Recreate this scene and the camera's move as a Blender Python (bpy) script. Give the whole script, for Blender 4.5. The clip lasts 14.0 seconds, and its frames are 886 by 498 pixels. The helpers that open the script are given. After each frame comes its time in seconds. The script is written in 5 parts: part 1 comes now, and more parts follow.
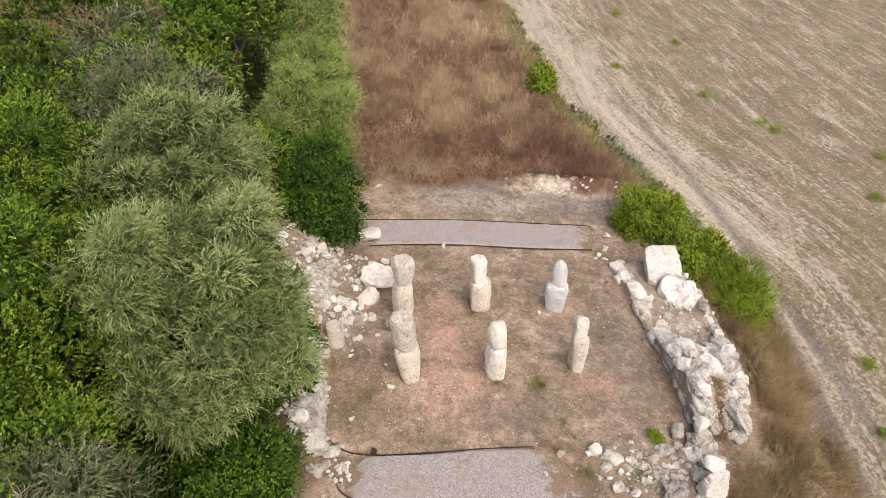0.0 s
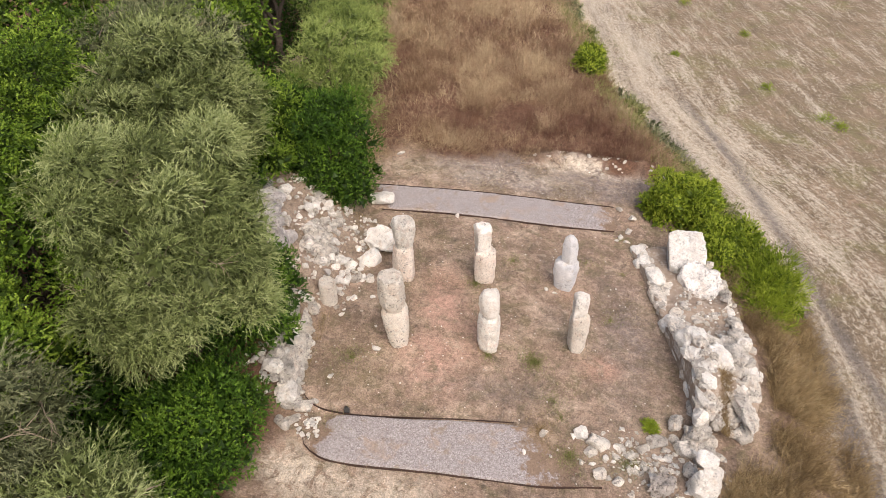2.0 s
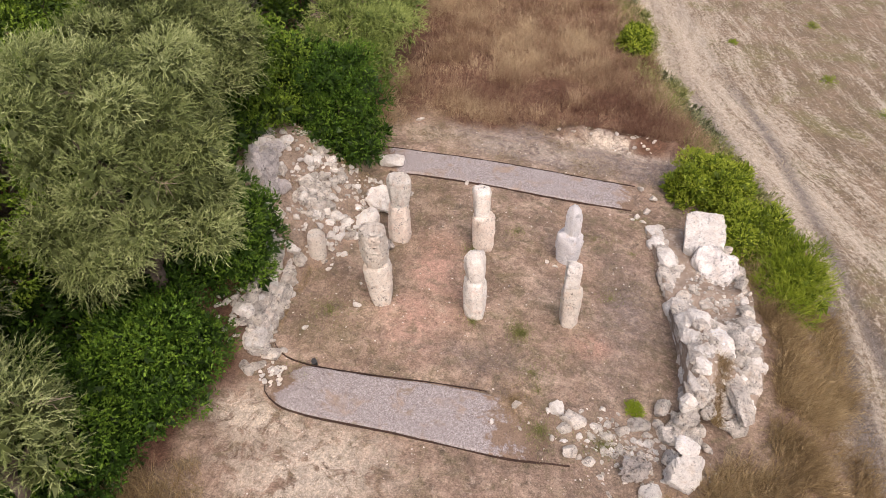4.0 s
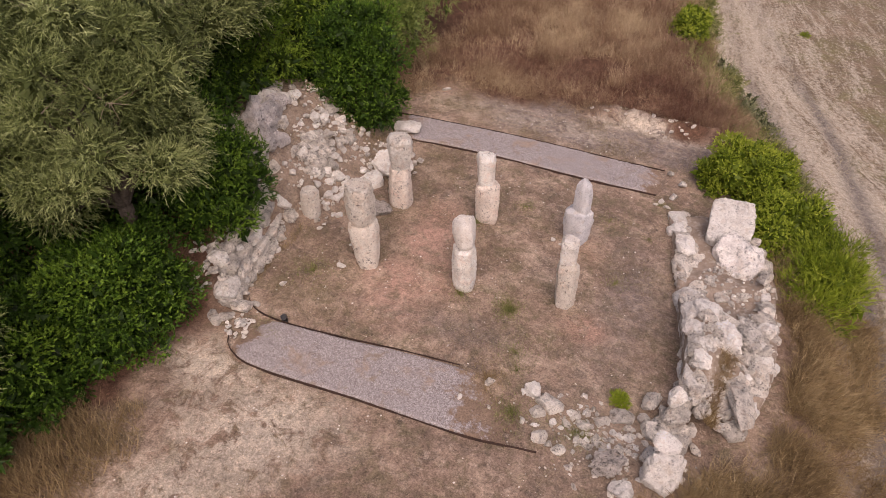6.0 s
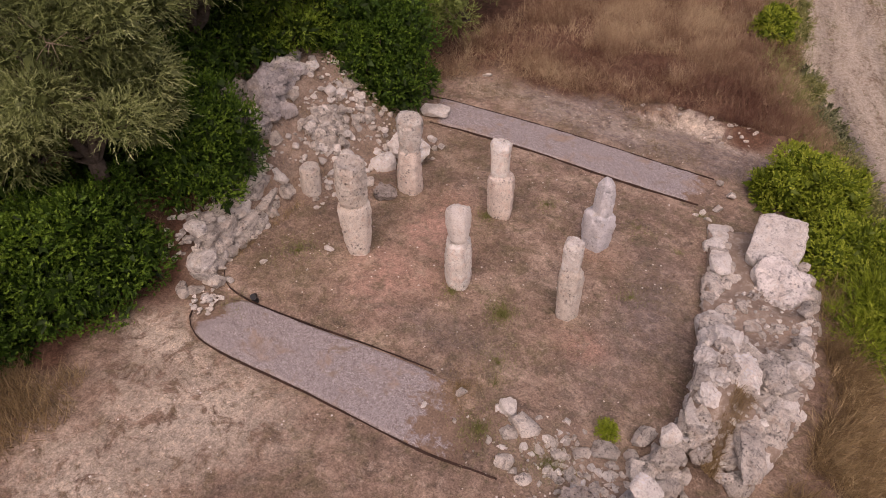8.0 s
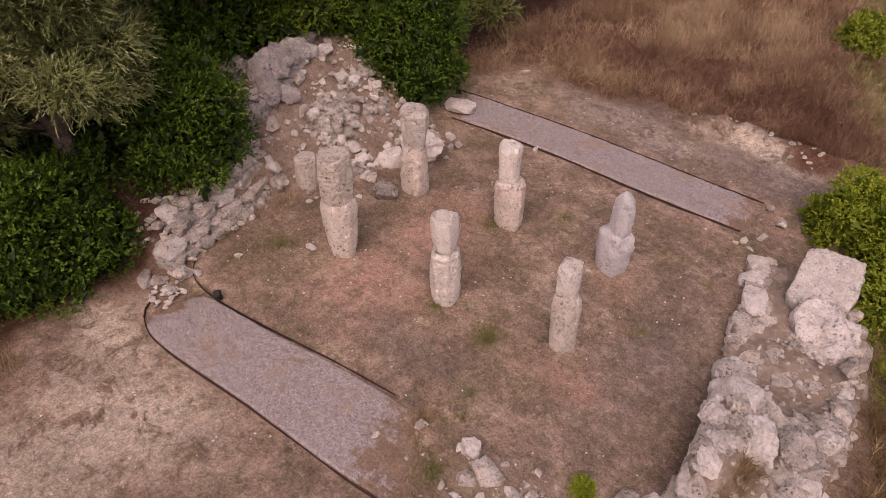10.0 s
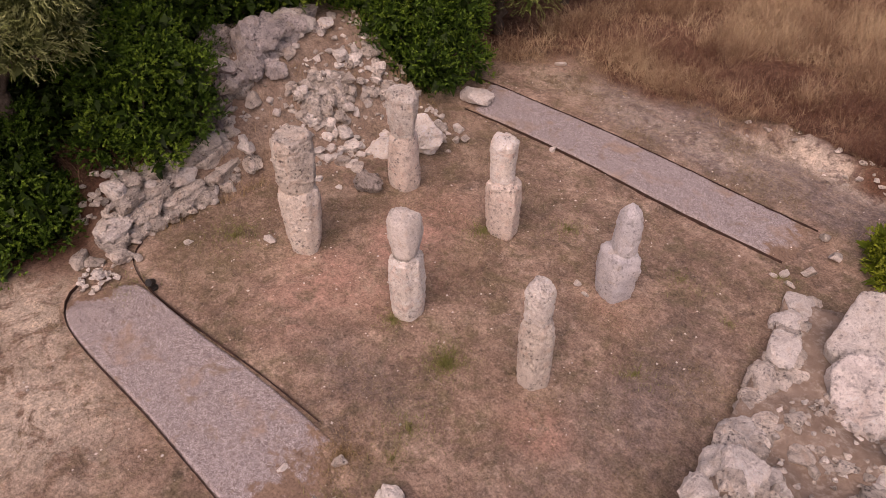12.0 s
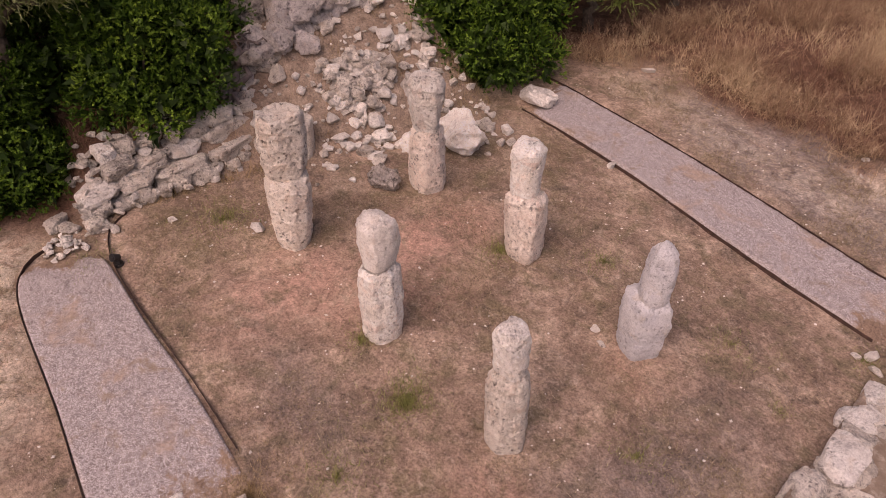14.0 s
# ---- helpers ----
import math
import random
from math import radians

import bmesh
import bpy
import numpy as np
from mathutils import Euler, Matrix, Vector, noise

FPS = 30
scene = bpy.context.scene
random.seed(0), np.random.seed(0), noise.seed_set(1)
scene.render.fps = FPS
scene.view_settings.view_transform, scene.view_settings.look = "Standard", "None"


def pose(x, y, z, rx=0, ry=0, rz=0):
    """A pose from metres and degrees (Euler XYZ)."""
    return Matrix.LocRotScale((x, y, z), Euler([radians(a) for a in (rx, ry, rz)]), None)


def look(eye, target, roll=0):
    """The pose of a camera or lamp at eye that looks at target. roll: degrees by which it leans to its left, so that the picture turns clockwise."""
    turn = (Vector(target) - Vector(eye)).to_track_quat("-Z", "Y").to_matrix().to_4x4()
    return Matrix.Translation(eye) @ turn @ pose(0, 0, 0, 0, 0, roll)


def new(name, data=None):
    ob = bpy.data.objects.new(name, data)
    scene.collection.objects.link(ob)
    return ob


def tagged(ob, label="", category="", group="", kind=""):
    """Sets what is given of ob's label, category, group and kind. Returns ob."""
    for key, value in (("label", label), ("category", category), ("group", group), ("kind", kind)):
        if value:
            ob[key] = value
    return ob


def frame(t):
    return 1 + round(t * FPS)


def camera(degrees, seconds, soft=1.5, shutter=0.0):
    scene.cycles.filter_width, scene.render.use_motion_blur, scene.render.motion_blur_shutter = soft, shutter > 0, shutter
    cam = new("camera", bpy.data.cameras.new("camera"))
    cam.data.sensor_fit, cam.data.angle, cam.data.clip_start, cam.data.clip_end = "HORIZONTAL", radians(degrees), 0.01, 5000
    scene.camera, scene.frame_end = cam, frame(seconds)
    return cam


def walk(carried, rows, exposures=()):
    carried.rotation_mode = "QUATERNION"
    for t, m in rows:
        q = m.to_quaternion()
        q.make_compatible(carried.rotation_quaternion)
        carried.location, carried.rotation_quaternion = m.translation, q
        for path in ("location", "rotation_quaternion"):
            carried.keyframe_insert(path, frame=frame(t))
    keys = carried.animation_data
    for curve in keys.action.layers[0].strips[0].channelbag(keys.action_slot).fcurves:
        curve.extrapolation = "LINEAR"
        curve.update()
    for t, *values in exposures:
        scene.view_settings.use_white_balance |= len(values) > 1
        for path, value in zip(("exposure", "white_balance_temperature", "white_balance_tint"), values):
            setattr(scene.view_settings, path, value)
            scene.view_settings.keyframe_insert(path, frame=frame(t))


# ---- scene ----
cam = camera(64.3, 14.0, soft=0.9)
METRES, EYE, TILT, LEAN, TURN = 14.0, 11.92, -38.0, 0.0, 0.0
ROWS = [
    (0.0, 0.0, 0.0, 0.0, 0.0, 0.0, 0.0),
    (0.5, 0.0276, 0.0117, -0.0138, 1.4, -0.03, -1.11),
    (1.0, 0.0549, 0.025, -0.0276, 2.88, -0.09, -2.28),
    (1.5, 0.0824, 0.039, -0.0411, 4.29, -0.17, -3.39),
    (2.0, 0.1098, 0.0535, -0.0529, 5.6, -0.29, -4.44),
    (2.5, 0.1378, 0.0677, -0.065, 6.83, -0.39, -5.42),
    (3.0, 0.1659, 0.0832, -0.0771, 8.14, -0.51, -6.42),
    (5.5, 0.2984, 0.1783, -0.1266, 15.4, -1.63, -11.86),
    (6.0, 0.3214, 0.2041, -0.1299, 16.85, -1.91, -12.91),
    (6.5, 0.3433, 0.2333, -0.1301, 18.51, -2.29, -14.08),
    (7.0, 0.3638, 0.2642, -0.127, 20.23, -2.69, -15.3),
    (7.5, 0.3821, 0.2956, -0.1218, 22.13, -3.17, -16.63),
    (8.0, 0.3968, 0.3264, -0.1149, 24.01, -3.73, -17.93),
    (10.5, 0.4419, 0.4849, -0.0689, 32.42, -6.66, -23.02),
    (11.0, 0.448, 0.5199, -0.0609, 34.08, -7.25, -23.87),
    (11.5, 0.4539, 0.5603, -0.0529, 35.85, -7.94, -24.81),
    (12.0, 0.4586, 0.6038, -0.043, 38.19, -8.92, -26.01),
    (12.5, 0.4616, 0.6459, -0.0321, 41.15, -10.16, -27.49),
    (13.0, 0.4624, 0.6857, -0.0221, 44.36, -11.61, -28.96),
    (13.5, 0.461, 0.7205, -0.0111, 47.39, -13.07, -30.28),
    (14.0, 0.4577, 0.7507, 0.0006, 50.62, -14.66, -31.6),
]
walk(cam, [(t, pose(0, 0, EYE, TILT, LEAN, TURN) @ pose(METRES * x, METRES * y, METRES * z, 90 + pitch, roll, yaw)) for t, x, y, z, yaw, pitch, roll in ROWS],
     exposures=[(0.0, 0.49, 6800, 14), (3.0, 0.48, 6800, 18), (6.0, -0.01, 7100, 29), (8.0, -0.25, 7300, 36), (10.5, -0.28, 7550, 41), (12.0, -0.17, 7600, 41), (14.0, -0.02, 7650, 41)])

# ---- light: a bright overcast sky ----
world = bpy.data.worlds.new("overcast_sky")
scene.world = world
world.use_nodes = True
wn, wl = world.node_tree.nodes, world.node_tree.links
sky = wn.new("ShaderNodeTexSky")
sky.sky_type, sky.sun_disc = "NISHITA", False
sky.sun_elevation, sky.sun_rotation = radians(50), radians(153)
sky.air_density, sky.dust_density, sky.ozone_density = 1.0, 4.0, 1.0
wl.new(sky.outputs["Color"], wn["Background"].inputs["Color"])
wn["Background"].inputs["Strength"].default_value = 0.11
sun_data = bpy.data.lights.new("sun", "SUN")
sun_data.energy, sun_data.angle, sun_data.color = 2.4, radians(65), (1.0, 0.94, 0.86)
sun = new("sun", sun_data)
sun.matrix_world = look((11, -22, 29), (0, 0, 0))


# ---- materials ----
class Nodes:
    """A short hand for building one material's nodes."""

    def __init__(self, name, rough=0.9, spec=0.2):
        self.mat = bpy.data.materials.new(name)
        self.mat.use_nodes = True
        self.nt = self.mat.node_tree
        self.bsdf = self.nt.nodes["Principled BSDF"]
        self.bsdf.inputs["Roughness"].default_value = rough
        self.bsdf.inputs["Specular IOR Level"].default_value = spec
        self.where = self.nt.nodes.new("ShaderNodeTexCoord").outputs["Object"]

    def node(self, kind, **values):
        n = self.nt.nodes.new(kind)
        for key, value in values.items():
            n.inputs[key].default_value = value
        return n

    def link(self, a, b):
        self.nt.links.new(a, b)

    def world_place(self):
        return self.nt.nodes.new("ShaderNodeNewGeometry").outputs["Position"]

    def noise(self, scale, detail=6.0, rough=0.6, at=None, distort=0.0):
        n = self.node("ShaderNodeTexNoise", Scale=scale, Detail=detail, Roughness=rough, Distortion=distort)
        self.link(at or self.where, n.inputs["Vector"])
        return n.outputs["Fac"]

    def cells(self, scale, at=None, feature="F1"):
        n = self.node("ShaderNodeTexVoronoi", Scale=scale)
        n.feature = feature
        self.link(at or self.where, n.inputs["Vector"])
        return n.outputs["Distance"]

    def ramp(self, fac, stops):
        n = self.nt.nodes.new("ShaderNodeValToRGB")
        while len(n.color_ramp.elements) < len(stops):
            n.color_ramp.elements.new(0.5)
        for e, (p, c) in zip(n.color_ramp.elements, stops):
            e.position = p
            e.color = (*c, 1) if isinstance(c, tuple) else (c, c, c, 1)
        self.link(fac, n.inputs["Fac"])
        return n.outputs["Color"]

    def mix(self, fac, a, b, how="MIX"):
        n = self.nt.nodes.new("ShaderNodeMix")
        n.data_type, n.blend_type = "RGBA", how
        for value, k in ((fac, 0), (a, 6), (b, 7)):
            if isinstance(value, tuple):
                n.inputs[k].default_value = (*value, 1)
            elif isinstance(value, (int, float)):
                n.inputs[k].default_value = value
            else:
                self.link(value, n.inputs[k])
        return n.outputs[2]

    def math(self, how, a, b=0.0, clamp=False):
        n = self.nt.nodes.new("ShaderNodeMath")
        n.operation, n.use_clamp = how, clamp
        for value, k in ((a, 0), (b, 1)):
            if isinstance(value, (int, float)):
                n.inputs[k].default_value = value
            else:
                self.link(value, n.inputs[k])
        return n.outputs[0]

    def attribute(self, name):
        n = self.nt.nodes.new("ShaderNodeAttribute")
        n.attribute_name = name
        return n

    def random(self):
        return self.nt.nodes.new("ShaderNodeObjectInfo").outputs["Random"]

    def finish(self, color, height=None, strength=0.5, distance=0.02):
        if isinstance(color, tuple):
            self.bsdf.inputs["Base Color"].default_value = (*color, 1)
        else:
            self.link(color, self.bsdf.inputs["Base Color"])
        if height is not None:
            b = self.node("ShaderNodeBump", Strength=strength, Distance=distance)
            self.link(height, b.inputs["Height"])
            self.link(b.outputs["Normal"], self.bsdf.inputs["Normal"])
        return self.mat


def limestone(name, light, mid, dark, stain, pits=1.0, lichen=0.5, scale=1.0):
    """Weathered, pitted limestone with ochre stains, grey lichen, a chalky grain and small dark pores."""
    n = Nodes(name, 0.95, 0.12)
    at = n.world_place()
    broad = n.noise(3.4 * scale, 8, 0.7, at)
    grain = n.noise(46 * scale, 8, 0.8, at)
    lumps = n.noise(15 * scale, 9, 0.75, at, 0.3)
    base = n.ramp(broad, [(0.36, mid), (0.56, light)])
    base = n.mix(n.ramp(n.noise(4.6 * scale, 8, 0.7, at, 0.6), [(0.52, 0.0), (0.66, 0.75)]), base, stain)
    base = n.mix(n.math("MULTIPLY", n.ramp(n.noise(7.5 * scale, 10, 0.8, at, 0.5), [(0.51, 0.0), (0.62, 1.0)]), lichen), base, dark)
    base = n.mix(n.ramp(lumps, [(0.30, 0.7), (0.43, 0.0)]), base, dark)
    base = n.mix(1.0, base, n.ramp(grain, [(0.30, 0.62), (0.45, 1.12), (0.54, 1.2), (0.70, 1.42)]), "MULTIPLY")
    bent = n.nt.nodes.new("ShaderNodeVectorMath")
    n.link(at, bent.inputs[0])
    wobble = n.node("ShaderNodeTexNoise", Scale=22 * scale, Detail=5.0)
    n.link(at, wobble.inputs["Vector"])
    small_step = n.nt.nodes.new("ShaderNodeVectorMath")
    small_step.operation = "SCALE"
    small_step.inputs["Scale"].default_value = 0.07 / scale
    n.link(wobble.outputs["Color"], small_step.inputs[0])
    n.link(small_step.outputs[0], bent.inputs[1])
    cave = n.cells(17 * scale, bent.outputs[0])
    where = n.noise(5 * scale, 8, 0.75, at, 0.4)
    deep = n.ramp(n.noise(30 * scale, 7, 0.8, bent.outputs[0]), [(0.33, 0.9), (0.43, 0.0)])
    hollow = n.ramp(n.math("ADD", n.math("MULTIPLY", cave, 0.6), where), [(0.50, 1.0), (0.66, 0.0)])
    holes = n.math("MAXIMUM", deep, hollow)
    base = n.mix(n.math("MULTIPLY", holes, min(0.92, 0.35 + 0.6 * pits)), base, tuple(c * 0.4 for c in dark))
    tone = n.math("ADD", n.math("MULTIPLY", n.random(), 0.36), 0.82)
    base = n.mix(1.0, base, n.ramp(n.math("MULTIPLY", tone, 0.8), [(0.0, 0.0), (1.0, 1.25)]), "MULTIPLY")
    height = n.math("ADD", n.math("ADD", n.math("MULTIPLY", lumps, 1.2), grain), n.math("MULTIPLY", n.noise(110 * scale, 6, 0.75, at), 0.6))
    height = n.math("SUBTRACT", height, n.math("MULTIPLY", holes, 0.6 + 0.9 * pits))
    return n.finish(base, height, 1.0, 0.03)


M_PILLAR = limestone("pillar_limestone", (0.80, 0.755, 0.67), (0.72, 0.655, 0.565), (0.33, 0.28, 0.235), (0.70, 0.575, 0.465), 0.75, 0.25)
M_PILLAR_WORN = limestone("worn_pillar_limestone", (0.80, 0.785, 0.73), (0.71, 0.67, 0.595), (0.30, 0.275, 0.25), (0.69, 0.57, 0.48), 0.45, 0.45, 1.0)
M_PILLAR_GREY = limestone("grey_lichen_limestone", (0.83, 0.83, 0.83), (0.70, 0.71, 0.73), (0.36, 0.37, 0.39), (0.72, 0.67, 0.60), 0.2, 0.4, 1.1)
M_PILLAR_PINK = limestone("pink_pillar_limestone", (0.79, 0.72, 0.64), (0.68, 0.595, 0.51), (0.30, 0.255, 0.22), (0.68, 0.52, 0.43), 0.6, 0.35, 1.0)
M_PALE = limestone("pale_limestone", (0.81, 0.79, 0.735), (0.69, 0.655, 0.60), (0.28, 0.26, 0.24), (0.64, 0.57, 0.48), 0.25, 0.32)
M_STONE = limestone("rubble_limestone", (0.70, 0.66, 0.59), (0.51, 0.47, 0.41), (0.15, 0.138, 0.127), (0.53, 0.44, 0.355), 0.6, 0.7, 1.2)
M_SPLIT = limestone("split_block_limestone", (0.78, 0.755, 0.71), (0.62, 0.59, 0.55), (0.25, 0.235, 0.225), (0.60, 0.53, 0.46), 0.4, 0.7, 0.8)
M_CHIP = limestone("fresh_white_limestone", (0.84, 0.81, 0.75), (0.75, 0.71, 0.64), (0.42, 0.38, 0.33), (0.70, 0.62, 0.52), 0.1, 0.15)
M_GREYROCK = limestone("grey_bank_limestone", (0.64, 0.605, 0.575), (0.47, 0.44, 0.425), (0.16, 0.148, 0.15), (0.52, 0.44, 0.37), 0.5, 0.6, 1.1)
M_DARKROCK = limestone("dark_pitted_limestone", (0.50, 0.46, 0.42), (0.33, 0.30, 0.27), (0.11, 0.10, 0.09), (0.44, 0.36, 0.29), 1.3, 0.9, 1.2)

# The ground: bare soil with litter, red earth, pale worn lime, stubble rows and a wheel track.
n = Nodes("ground_soil", 0.96, 0.1)
at = n.world_place()
zone, zone2 = n.attribute("zone"), n.attribute("zone2")
split, split2 = n.node("ShaderNodeSeparateColor"), n.node("ShaderNodeSeparateColor")
n.link(zone.outputs["Color"], split.inputs[0])
n.link(zone2.outputs["Color"], split2.inputs[0])
field_mask, litter_mask, pale_mask = split.outputs[0], split.outputs[1], split.outputs[2]
red_mask, track_mask, bank_mask = split2.outputs[0], split2.outputs[1], split2.outputs[2]
grey_mask = n.attribute("greyed").outputs["Fac"]
fine = n.noise(34, 10, 0.75, at)
speck = n.noise(95, 6, 0.8, at)
patch = n.noise(1.3, 7, 0.65, at, 0.5)
soil = n.ramp(patch, [(0.34, (0.205, 0.15, 0.112)), (0.50, (0.335, 0.245, 0.185)), (0.64, (0.48, 0.37, 0.28))])
soil = n.mix(n.ramp(n.noise(2.4, 8, 0.7, at, 0.8), [(0.48, 0.0), (0.60, 0.7)]), soil, (0.19, 0.162, 0.10))
soil = n.mix(n.ramp(n.noise(1.7, 9, 0.75, at, 1.0), [(0.53, 0.0), (0.63, 0.75)]), soil, (0.165, 0.13, 0.105))
soil = n.mix(n.ramp(n.noise(6.5, 9, 0.8, at, 0.6), [(0.53, 0.0), (0.64, 0.7)]), soil, (0.50, 0.405, 0.32))
soil = n.mix(n.math("MULTIPLY", grey_mask, n.ramp(n.noise(4.4, 9, 0.75, at, 0.5), [(0.40, 0.35), (0.55, 1.0)])), soil, n.ramp(n.noise(5.2, 9, 0.75, at, 0.4), [(0.32, (0.125, 0.10, 0.092)), (0.56, (0.245, 0.205, 0.185)), (0.68, (0.42, 0.35, 0.285))]))
soil = n.mix(n.math("MULTIPLY", red_mask, n.ramp(n.noise(3.2, 7, 0.7, at, 0.7), [(0.36, 0.0), (0.56, 1.0)])), soil, (0.48, 0.31, 0.24))
soil = n.mix(n.math("MULTIPLY", pale_mask, n.ramp(n.noise(2.2, 10, 0.76, at, 0.8), [(0.43, 0.0), (0.505, 1.0)])), soil, (0.66, 0.585, 0.475))
soil = n.mix(bank_mask, soil, n.ramp(n.noise(5, 8, 0.7, at), [(0.3, (0.235, 0.17, 0.125)), (0.7, (0.45, 0.365, 0.285))]))
# Red-brown litter, its colour darkened further to hold shade under the trees.
soil = n.mix(litter_mask, soil, n.ramp(n.noise(4, 8, 0.7, at), [(0.3, (0.085, 0.043, 0.031)), (0.7, (0.215, 0.128, 0.085))]))
clump = n.noise(9, 10, 0.8, at, 0.4)
soil = n.mix(1.0, soil, n.ramp(clump, [(0.34, 0.58), (0.5, 1.0), (0.66, 1.38)]), "MULTIPLY")
soil = n.mix(1.0, soil, n.ramp(fine, [(0.34, 0.50), (0.5, 1.0), (0.66, 1.45)]), "MULTIPLY")
soil = n.mix(n.ramp(speck, [(0.66, 0.0), (0.74, 0.7)]), soil, (0.48, 0.40, 0.31))
soil = n.mix(n.ramp(speck, [(0.27, 0.6), (0.36, 0.0)]), soil, (0.09, 0.065, 0.05))
# stubble: rows run along the field's edge; "rows" holds the way across and along them
rowy = n.attribute("rows").outputs["Vector"]
band = n.noise(1.5, 5, 0.6, rowy, 0.2)
rows_a = n.noise(4.2, 7, 0.72, rowy, 0.3)
flake = n.noise(9, 10, 0.85, n.attribute("flakes").outputs["Vector"], 0.2)
stub = n.ramp(n.noise(0.9, 8, 0.7, at, 0.5), [(0.34, (0.17, 0.13, 0.088)), (0.5, (0.225, 0.175, 0.12)), (0.66, (0.30, 0.225, 0.16))])
stub = n.mix(n.ramp(n.noise(0.5, 6, 0.7, at, 0.6), [(0.50, 0.0), (0.62, 0.75)]), stub, (0.20, 0.185, 0.09))
straw = n.math("ADD", n.math("MULTIPLY", band, 0.45), n.math("ADD", n.math("MULTIPLY", rows_a, 0.55), n.math("MULTIPLY", flake, 1.3)))
straw = n.math("ADD", straw, n.math("MULTIPLY", pale_mask, 0.15))
straw = n.math("MULTIPLY", straw, 0.5)
stub = n.mix(n.ramp(straw, [(0.585, 0.0), (0.625, 0.75), (0.68, 1.0)]), stub, n.ramp(n.noise(40, 5, 0.8, at), [(0.35, (0.36, 0.30, 0.225)), (0.62, (0.64, 0.58, 0.475))]))
stub = n.mix(n.math("MULTIPLY", track_mask, n.ramp(n.noise(3, 8, 0.75, at), [(0.30, 0.45), (0.52, 1.0)])), stub, n.ramp(fine, [(0.3, (0.13, 0.115, 0.105)), (0.7, (0.24, 0.215, 0.195))]))
stub = n.mix(1.0, stub, n.ramp(clump, [(0.34, 0.62), (0.5, 1.0), (0.66, 1.3)]), "MULTIPLY")
stub = n.mix(1.0, stub, n.ramp(fine, [(0.34, 0.55), (0.5, 1.0), (0.66, 1.35)]), "MULTIPLY")
col = n.mix(field_mask, soil, stub)
M_GROUND = n.finish(col, n.math("ADD", fine, n.math("MULTIPLY", speck, 0.6)), 0.8, 0.03)

n = Nodes("path_gravel", 0.93, 0.15)
at = n.world_place()
peb = n.nt.nodes.new("ShaderNodeTexVoronoi")
peb.inputs["Scale"].default_value = 95
n.link(at, peb.inputs["Vector"])
tint = n.nt.nodes.new("ShaderNodeSeparateColor")
n.link(peb.outputs["Color"], tint.inputs[0])
grav = n.ramp(tint.outputs[0], [(0.0, (0.27, 0.245, 0.24)), (0.5, (0.40, 0.37, 0.365)), (1.0, (0.55, 0.525, 0.52))])
grav = n.mix(n.ramp(peb.outputs["Distance"], [(0.42, 0.0), (0.72, 0.8)]), grav, (0.14, 0.11, 0.095))
grav = n.mix(n.ramp(n.noise(1.7, 6, 0.65, at, 0.6), [(0.54, 0.0), (0.68, 0.7)]), grav, (0.33, 0.245, 0.18))
grav = n.mix(1.0, grav, n.ramp(n.noise(24, 6, 0.75, at), [(0.32, 0.62), (0.5, 1.0), (0.68, 1.32)]), "MULTIPLY")
grav = n.mix(n.ramp(n.noise(3.3, 9, 0.75, at, 0.5), [(0.56, 0.0), (0.66, 0.75)]), grav, (0.24, 0.185, 0.125))
endmask = n.math("ADD", n.attribute("worn").outputs["Fac"], n.math("MULTIPLY", n.math("SUBTRACT", n.noise(2.8, 9, 0.75, at), 0.5), 2.2))
grav = n.mix(n.ramp(endmask, [(0.42, 0.0), (0.58, 1.0)]), grav, n.mix(1.0, n.ramp(n.noise(1.3, 7, 0.65, at, 0.5), [(0.30, (0.17, 0.12, 0.088)), (0.70, (0.30, 0.22, 0.16))]), n.ramp(n.noise(34, 10, 0.75, at), [(0.34, 0.5), (0.5, 1.0), (0.66, 1.45)]), "MULTIPLY"))
M_GRAVEL = n.finish(grav, peb.outputs["Distance"], -0.8, 0.02)

n = Nodes("edging_steel", 0.75, 0.3)
M_EDGE = n.finish(n.ramp(n.noise(9, 6, 0.7), [(0.3, (0.025, 0.017, 0.014)), (0.7, (0.085, 0.05, 0.038))]), n.noise(60), 0.3, 0.005)
n = Nodes("black_plastic", 0.45, 0.5)
M_BLACK = n.finish(n.ramp(n.noise(30), [(0.3, (0.012, 0.012, 0.013)), (0.7, (0.03, 0.029, 0.028))]))
n = Nodes("lamp_glass", 0.12, 0.5)
M_LAMPGLASS = n.finish((0.02, 0.02, 0.021))


def foliage(name, dark, mid, light, through_light=0.3):
    """Leaves: each spray has its own tone; light passes thinly through."""
    n = Nodes(name, 0.55, 0.25)
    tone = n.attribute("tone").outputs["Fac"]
    # In tree crowns the ramp's dark end carries painted inner shade.
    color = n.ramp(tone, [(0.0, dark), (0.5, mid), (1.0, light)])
    n.link(color, n.bsdf.inputs["Base Color"])
    thin = n.nt.nodes.new("ShaderNodeBsdfTranslucent")
    n.link(color, thin.inputs["Color"])
    both = n.nt.nodes.new("ShaderNodeMixShader")
    both.inputs[0].default_value = through_light
    n.link(n.bsdf.outputs[0], both.inputs[1])
    n.link(thin.outputs[0], both.inputs[2])
    n.link(both.outputs[0], n.nt.nodes["Material Output"].inputs["Surface"])
    return n.mat


